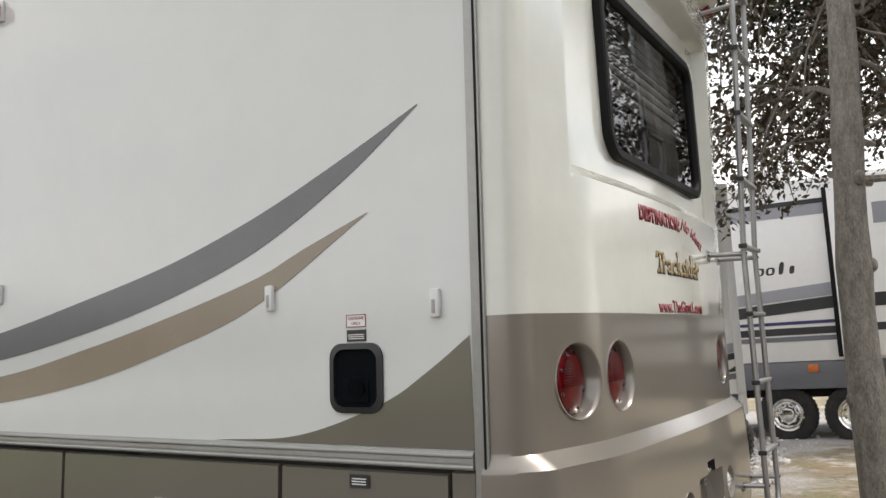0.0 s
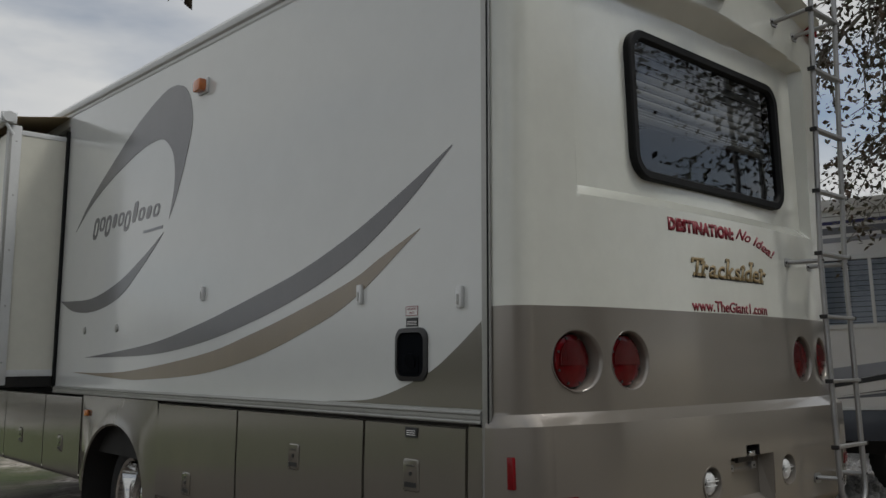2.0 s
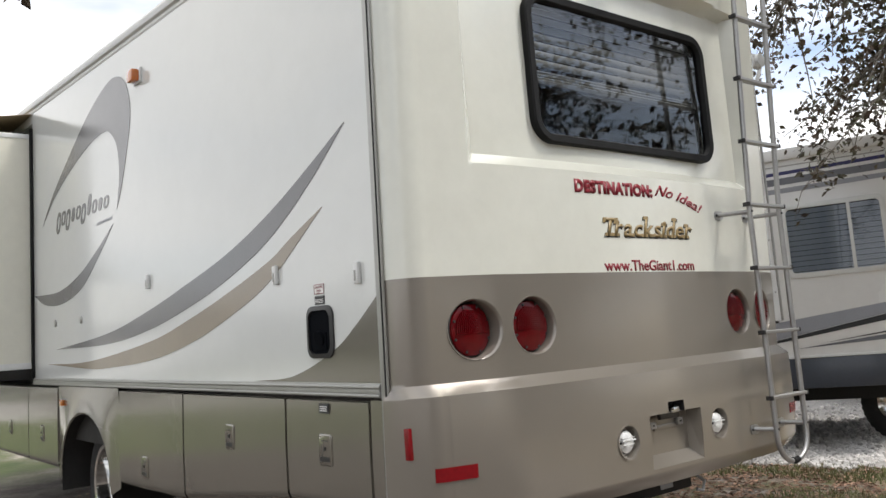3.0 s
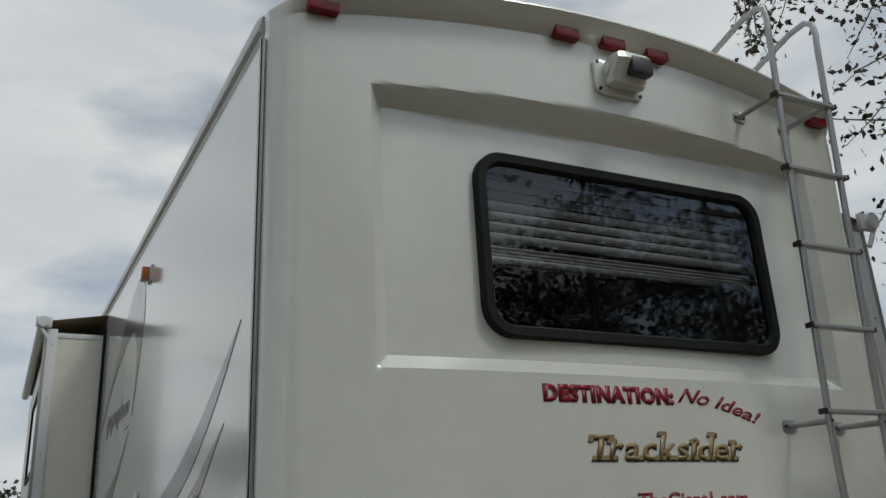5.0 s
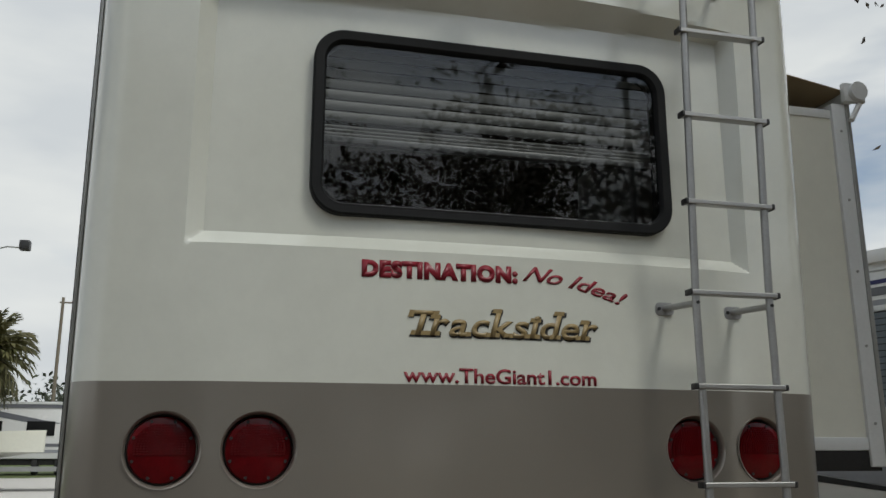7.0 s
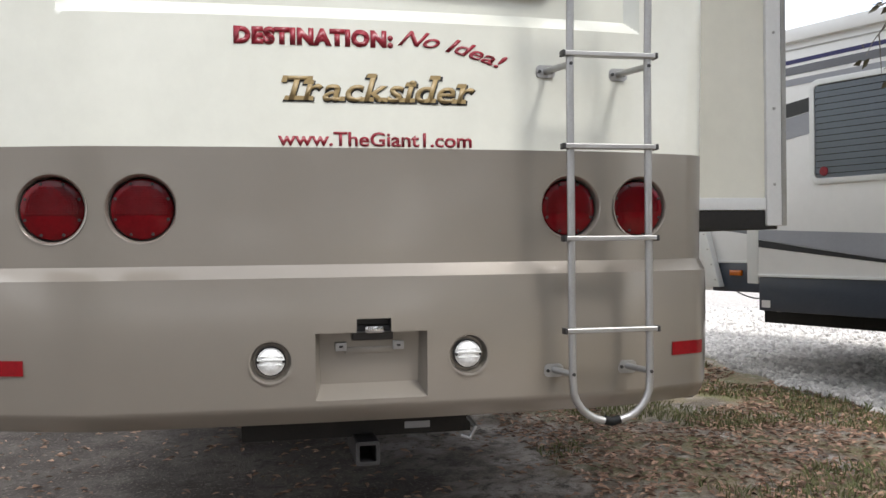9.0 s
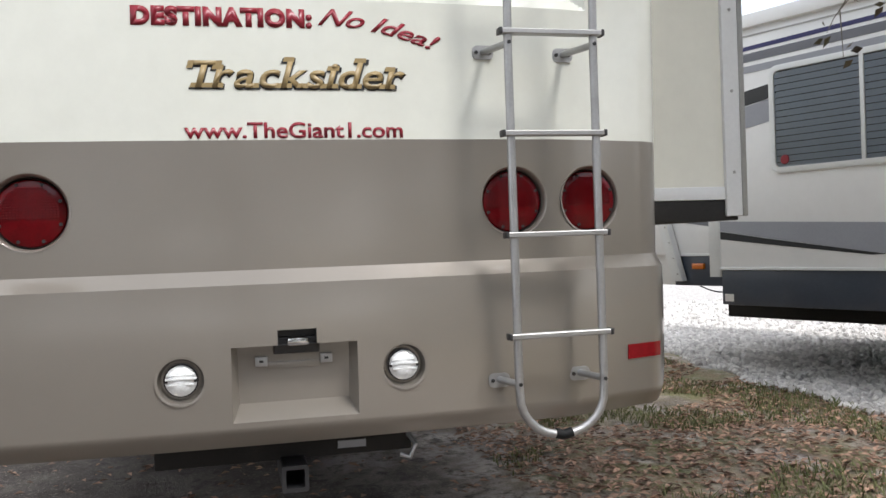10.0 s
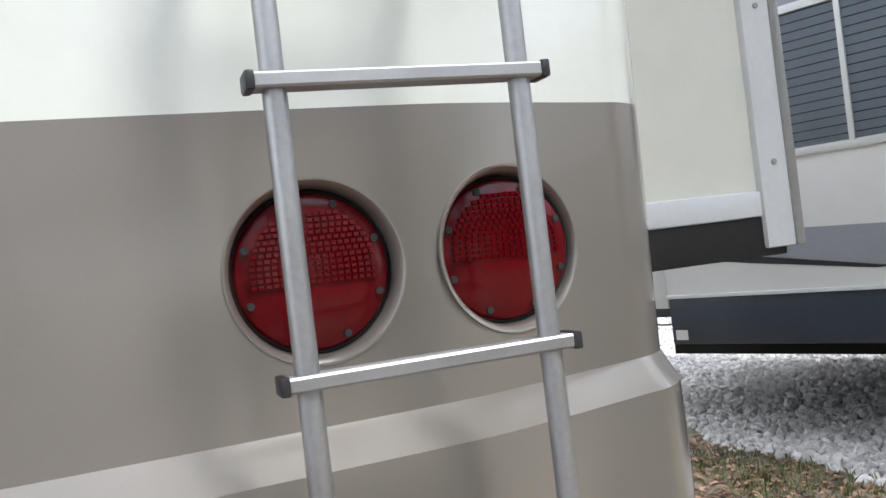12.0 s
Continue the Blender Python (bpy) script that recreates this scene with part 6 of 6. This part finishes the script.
def blades(n, seed):
    rnd = random.Random(seed)
    verts, faces = [], []
    while n:
        x, y = rnd.uniform(-8, 1.5), rnd.uniform(2.4, 4.85)
        if noise.noise((x * 1.1, y * 1.4, 9.0)) < -0.05 + (0.35 if y < 2.9 else 0):
            n -= 1
            continue
        a, h = rnd.uniform(0, 6.28), rnd.uniform(0.02, 0.06)
        p = Vector((x, y, ground_z(x, y) - 0.003))
        w = Vector((math.cos(a), math.sin(a), 0)) * 0.004
        l = Vector((-math.sin(a), math.cos(a), 0)) * h * rnd.uniform(0.1, 0.9)
        i = len(verts)
        verts += [tuple(p - w), tuple(p + w), tuple(p + l * 0.5 + Vector((0, 0, h * 0.7)) + w * 0.6), tuple(p + l + Vector((0, 0, h)))]
        faces += [(i, i + 1, i + 2), (i, i + 2, i + 3)]
        n -= 1
    return leaf_mesh("grass", verts, faces, "grass")


tagged(new("grass", blades(38000, 8)), "thin dry grass tufts", "grass", kind="stuff")

# ---- far left: parked trailers, boat, pole, palm and trees ----


def far_trailer(x, y, length, label, dark):
    z = ground_z(x, y)
    t = thing("travel_trailer", (x, y, z), label, "trailer")
    part("body", boxes((x - 1.2, x + 1.2, y - length / 2, y + length / 2, z + 0.65, z + 3.0), bevel=0.08), M["nwhite"], t, "pale trailer body")
    part("roof_edge", boxes((x - 1.25, x + 1.25, y - length / 2, y + length / 2, z + 2.9, z + 3.02), bevel=0.03), M["white_trim"], t)
    part("shade_line", boxes((x + 1.2, x + 1.23, y - length / 2, y + length / 2, z + 2.75, z + 2.9)), M[dark], t, "dark line under the roof", smooth=False)
    for k in range(3):
        yy = y - length / 2 + length * (k + 0.6) / 3.4
        f = part("window", boxes((x + 1.2, x + 1.24, yy - 0.55, yy + 0.55, z + 1.6, z + 2.2), bevel=0.03), M["rubber"], t, "dark window")
    for k, zz in enumerate((0.9, 1.15)):
        part("stripe", boxes((x + 1.2, x + 1.215, y - length / 2 + 0.3, y + length / 2 - 0.3, z + zz, z + zz + 0.13)), M["nmid" if k else "ngrey"], t, "grey stripe", smooth=False)
    bm = bmesh.new()
    bm.faces.new([bm.verts.new(p) for p in ((y - length * 0.45, z + 2.6, 0), (y - length * 0.3, z + 2.65, 0), (y - length * 0.02, z + 2.25, 0), (y + length * 0.1, z + 2.1, 0), (y - length * 0.08, z + 2.12, 0))])
    part("swoosh", on_plane(bm, lambda a, b, d: (x + 1.201 + d, a, b), 0.01), M["nmid"], t, "grey swoosh", smooth=False)
    for s in (-0.45, 0.45):
        wheel(t, x + 0.9, y + s, z + 0.36, r=0.36, rim=0.2, side=-1, w=0.22, dual=False)
    part("chassis", boxes((x - 1.0, x + 1.1, y - length / 2 + 0.3, y + length / 2 - 0.3, z + 0.4, z + 0.65)), M["under"], t, "dark chassis", smooth=False)
    return t


far_trailer(-43.0, -16.0, 9.0, "pale grey travel trailer with dark windows, far off", "nmid")
far_trailer(-39.0, -6.5, 7.0, "pale travel trailer with grey swoosh, far off", "nmid")
# tall white motorhome at the edge of the lawn
mx, my = -24.6, -6.6
mz = ground_z(mx, my)
mh = thing("motorhome", (mx, my, mz), "white motorhome with a maroon band, far off", "motorhome")
bm = boxes((mx - 4, mx + 1.0, my - 2.4, my, mz + 0.6, mz + 3.6), bevel=0.25)
part("body", bm, M["nwhite"], mh, "white body")
part("band", boxes((mx - 3.6, mx + 1.012, my - 2.1, my - 0.2, mz + 2.0, mz + 2.35), bevel=0.02), M["ink"], mh, "dark maroon band")
part("chassis", boxes((mx - 3.6, mx + 0.8, my - 2.2, my - 0.2, mz + 0.3, mz + 0.6)), M["under"], mh, "dark chassis", smooth=False)

# boat on its trailer
bx0, by0 = -26.2, -6.9
bz = ground_z(bx0, by0)
boat = thing("motor_boat", (bx0, by0, bz), "small pale motor boat on a road trailer", "boat")
bm = bmesh.new()
rows = []
for k in range(13):
    f = k / 12
    yy = by0 - 2.2 + 4.6 * f
    hw = 0.95 * (1 - max(0, f - 0.45) ** 2 * 3.0)
    top = bz + 1.5 + 0.25 * f
    rows.append([bm.verts.new(p) for p in ((bx0 - hw, yy, top), (bx0 - hw * 0.85, yy, bz + 1.1), (bx0, yy, bz + 0.8 + 0.35 * f ** 3), (bx0 + hw * 0.85, yy, bz + 1.1), (bx0 + hw, yy, top), (bx0 + hw * 0.8, yy, top - 0.05), (bx0, yy, top - 0.3), (bx0 - hw * 0.8, yy, top - 0.05))])
for a, b in zip(rows, rows[1:]):
    for j in range(8):
        bm.faces.new((a[j], a[(j + 1) % 8], b[(j + 1) % 8], b[j]))
bm.faces.new(rows[0])
bm.faces.new(rows[-1])
part("hull", bm, M["slide"], boat, "cream hull")
bm = boxes((bx0 - 0.25, bx0 + 0.25, by0 - 2.75, by0 - 2.25, bz + 1.5, bz + 2.05), (bx0 - 0.12, bx0 + 0.12, by0 - 2.6, by0 - 2.35, bz + 0.7, bz + 1.6), bevel=0.08)
part("outboard_motor", bm, M["blue_box"], boat, "grey outboard motor")
for xx in (bx0 - 0.6, bx0 + 0.6):
    bm = sweep(bmesh.new(), [(xx, by0 - 0.7, bz + 1.5), (xx, by0 - 0.65, bz + 2.7), (xx, by0 + 0.5, bz + 2.7), (xx, by0 + 0.6, bz + 1.6)], 0.035, 8)
    part("top_frame", bm, M["black"], boat, "dark tube frame")
bm = boxes((bx0 - 0.7, bx0 + 0.7, by0 - 2.0, by0 + 3.6, bz + 0.55, bz + 0.68))
part("boat_trailer", bm, M["tube"], boat, "grey metal road trailer", smooth=False)
wheel(boat, bx0 + 0.95, by0 - 0.6, bz + 0.33, r=0.33, rim=0.18, side=-1, w=0.2, dual=False)
bm = cyl(bmesh.new(), (bx0 + 2.5, by0 - 1.2, bz), (bx0 + 2.5, by0 - 1.2, bz + 1.1), 0.05)
part("jack_post", bm, M["tube"], boat, "jack post")
solo("concrete_block", boxes((bx0 + 2.3, bx0 + 2.7, by0 - 1.5, by0 - 0.9, ground_z(bx0 + 2.5, by0 - 1.2) - 0.02, ground_z(bx0 + 2.5, by0 - 1.2) + 0.2), bevel=0.02), M["concrete"], "grey concrete block under the jack post", "block")

# yard lamp pole
px, py = -25.0, -6.2
pz = ground_z(px, py)
pole = thing("lamp_pole", (px, py, pz), "weathered wooden pole with a small floodlight", "lamp pole")
part("pole", cyl(bmesh.new(), (px, py, pz - 0.2), (px, py, pz + 7.2), 0.11, 0.08), M["wood"], pole, "grey wooden pole")
part("arm", sweep(bmesh.new(), [(px, py, pz + 7.0), (px, py + 0.3, pz + 7.1), (px, py + 0.75, pz + 7.08)], 0.025, 8), M["tube"], pole, "metal arm")
part("floodlight", boxes((px - 0.12, px + 0.2, py + 0.65, py + 0.95, pz + 7.0, pz + 7.3), bevel=0.05), M["black"], pole, "dark floodlight")
px, py = -60.7, -10.2
pz = ground_z(px, py)
pole = thing("utility_pole", (px, py, pz), "slim far utility pole above the trees", "pole")
part("pole", cyl(bmesh.new(), (px, py, pz - 0.2), (px, py, pz + 11), 0.14, 0.1), M["wood"], pole)
part("arm", boxes((px - 0.06, px + 0.06, py - 0.2, py + 1.6, pz + 10.6, pz + 10.7)), M["wood"], pole, "", smooth=False)


def palm(x, y, h, seed, label):
    rnd = random.Random(seed)
    z = ground_z(x, y)
    t = thing("palm_tree", (x, y, z), label, "palm")
    part("trunk", sweep(bmesh.new(), [(x, y, z - 0.2), (x + 0.05, y, z + h * 0.5), (x, y, z + h)], [0.22, 0.18, 0.2], 12), M["bark"], t, "ringed palm trunk")
    verts, faces = [], []
    for _ in range(170):
        a, e = rnd.uniform(0, 6.28), rnd.uniform(-1.3, 1.3)
        d = Vector((math.cos(a) * math.cos(e), math.sin(a) * math.cos(e), math.sin(e)))
        p = Vector((x, y, z + h))
        for k in range(9):
            q = p + d * 0.22
            d = (d + Vector((0, 0, -0.13))).normalized()
            s = d.cross(Vector((0, 0, 1))).normalized()
            for sg in (-1, 1):
                for m in range(2):
                    i = len(verts)
                    tip = q + s * sg * 0.4 * math.sin((k + 1) / 9 * 3.0) + d * 0.25 + Vector((0, 0, rnd.uniform(-0.25, 0.0)))
                    verts += [tuple(p), tuple(q), tuple(tip)]
                    faces.append((i, i + 1, i + 2))
            p = q
    tagged(part("fronds", leaf_mesh("fronds", verts, faces, "palm"), None, t, "drooping green and straw fronds"), kind="stuff")


palm(-33.0, -8.2, 4.5, 31, "bushy palm with straw skirts, far off")
palm(-36.0, -9.6, 4.2, 32, "bushy palm, far off")
palm(-52.4, -5.6, 3.4, 33, "small palm in the far tree line")


def far_wood():
    rnd = random.Random(40)
    verts, faces = [], []
    for k in range(150):
        a = rnd.uniform(radians(120), radians(250))
        r = rnd.uniform(62, 85)
        c = Vector((r * math.cos(a), r * math.sin(a), 0))
        gz = ground_z(c.x, c.y)
        h, w = rnd.uniform(2.5, 6.5), rnd.uniform(1.5, 3.2)
        for _ in range(330):
            p = Vector((rnd.gauss(0, 1), rnd.gauss(0, 1), rnd.gauss(0, 1))).normalized() * rnd.uniform(0.5, 1.05)
            leaf_quad(verts, faces, c + Vector((p.x * w, p.y * w, gz + h * 0.55 + p.z * h * 0.55)), rnd, rnd.uniform(0.25, 0.5))
    return leaf_mesh("distant_trees", verts, faces, "far_leaf")


tagged(new("distant_trees", far_wood()), "low dark tree line at the horizon", "trees", kind="stuff")
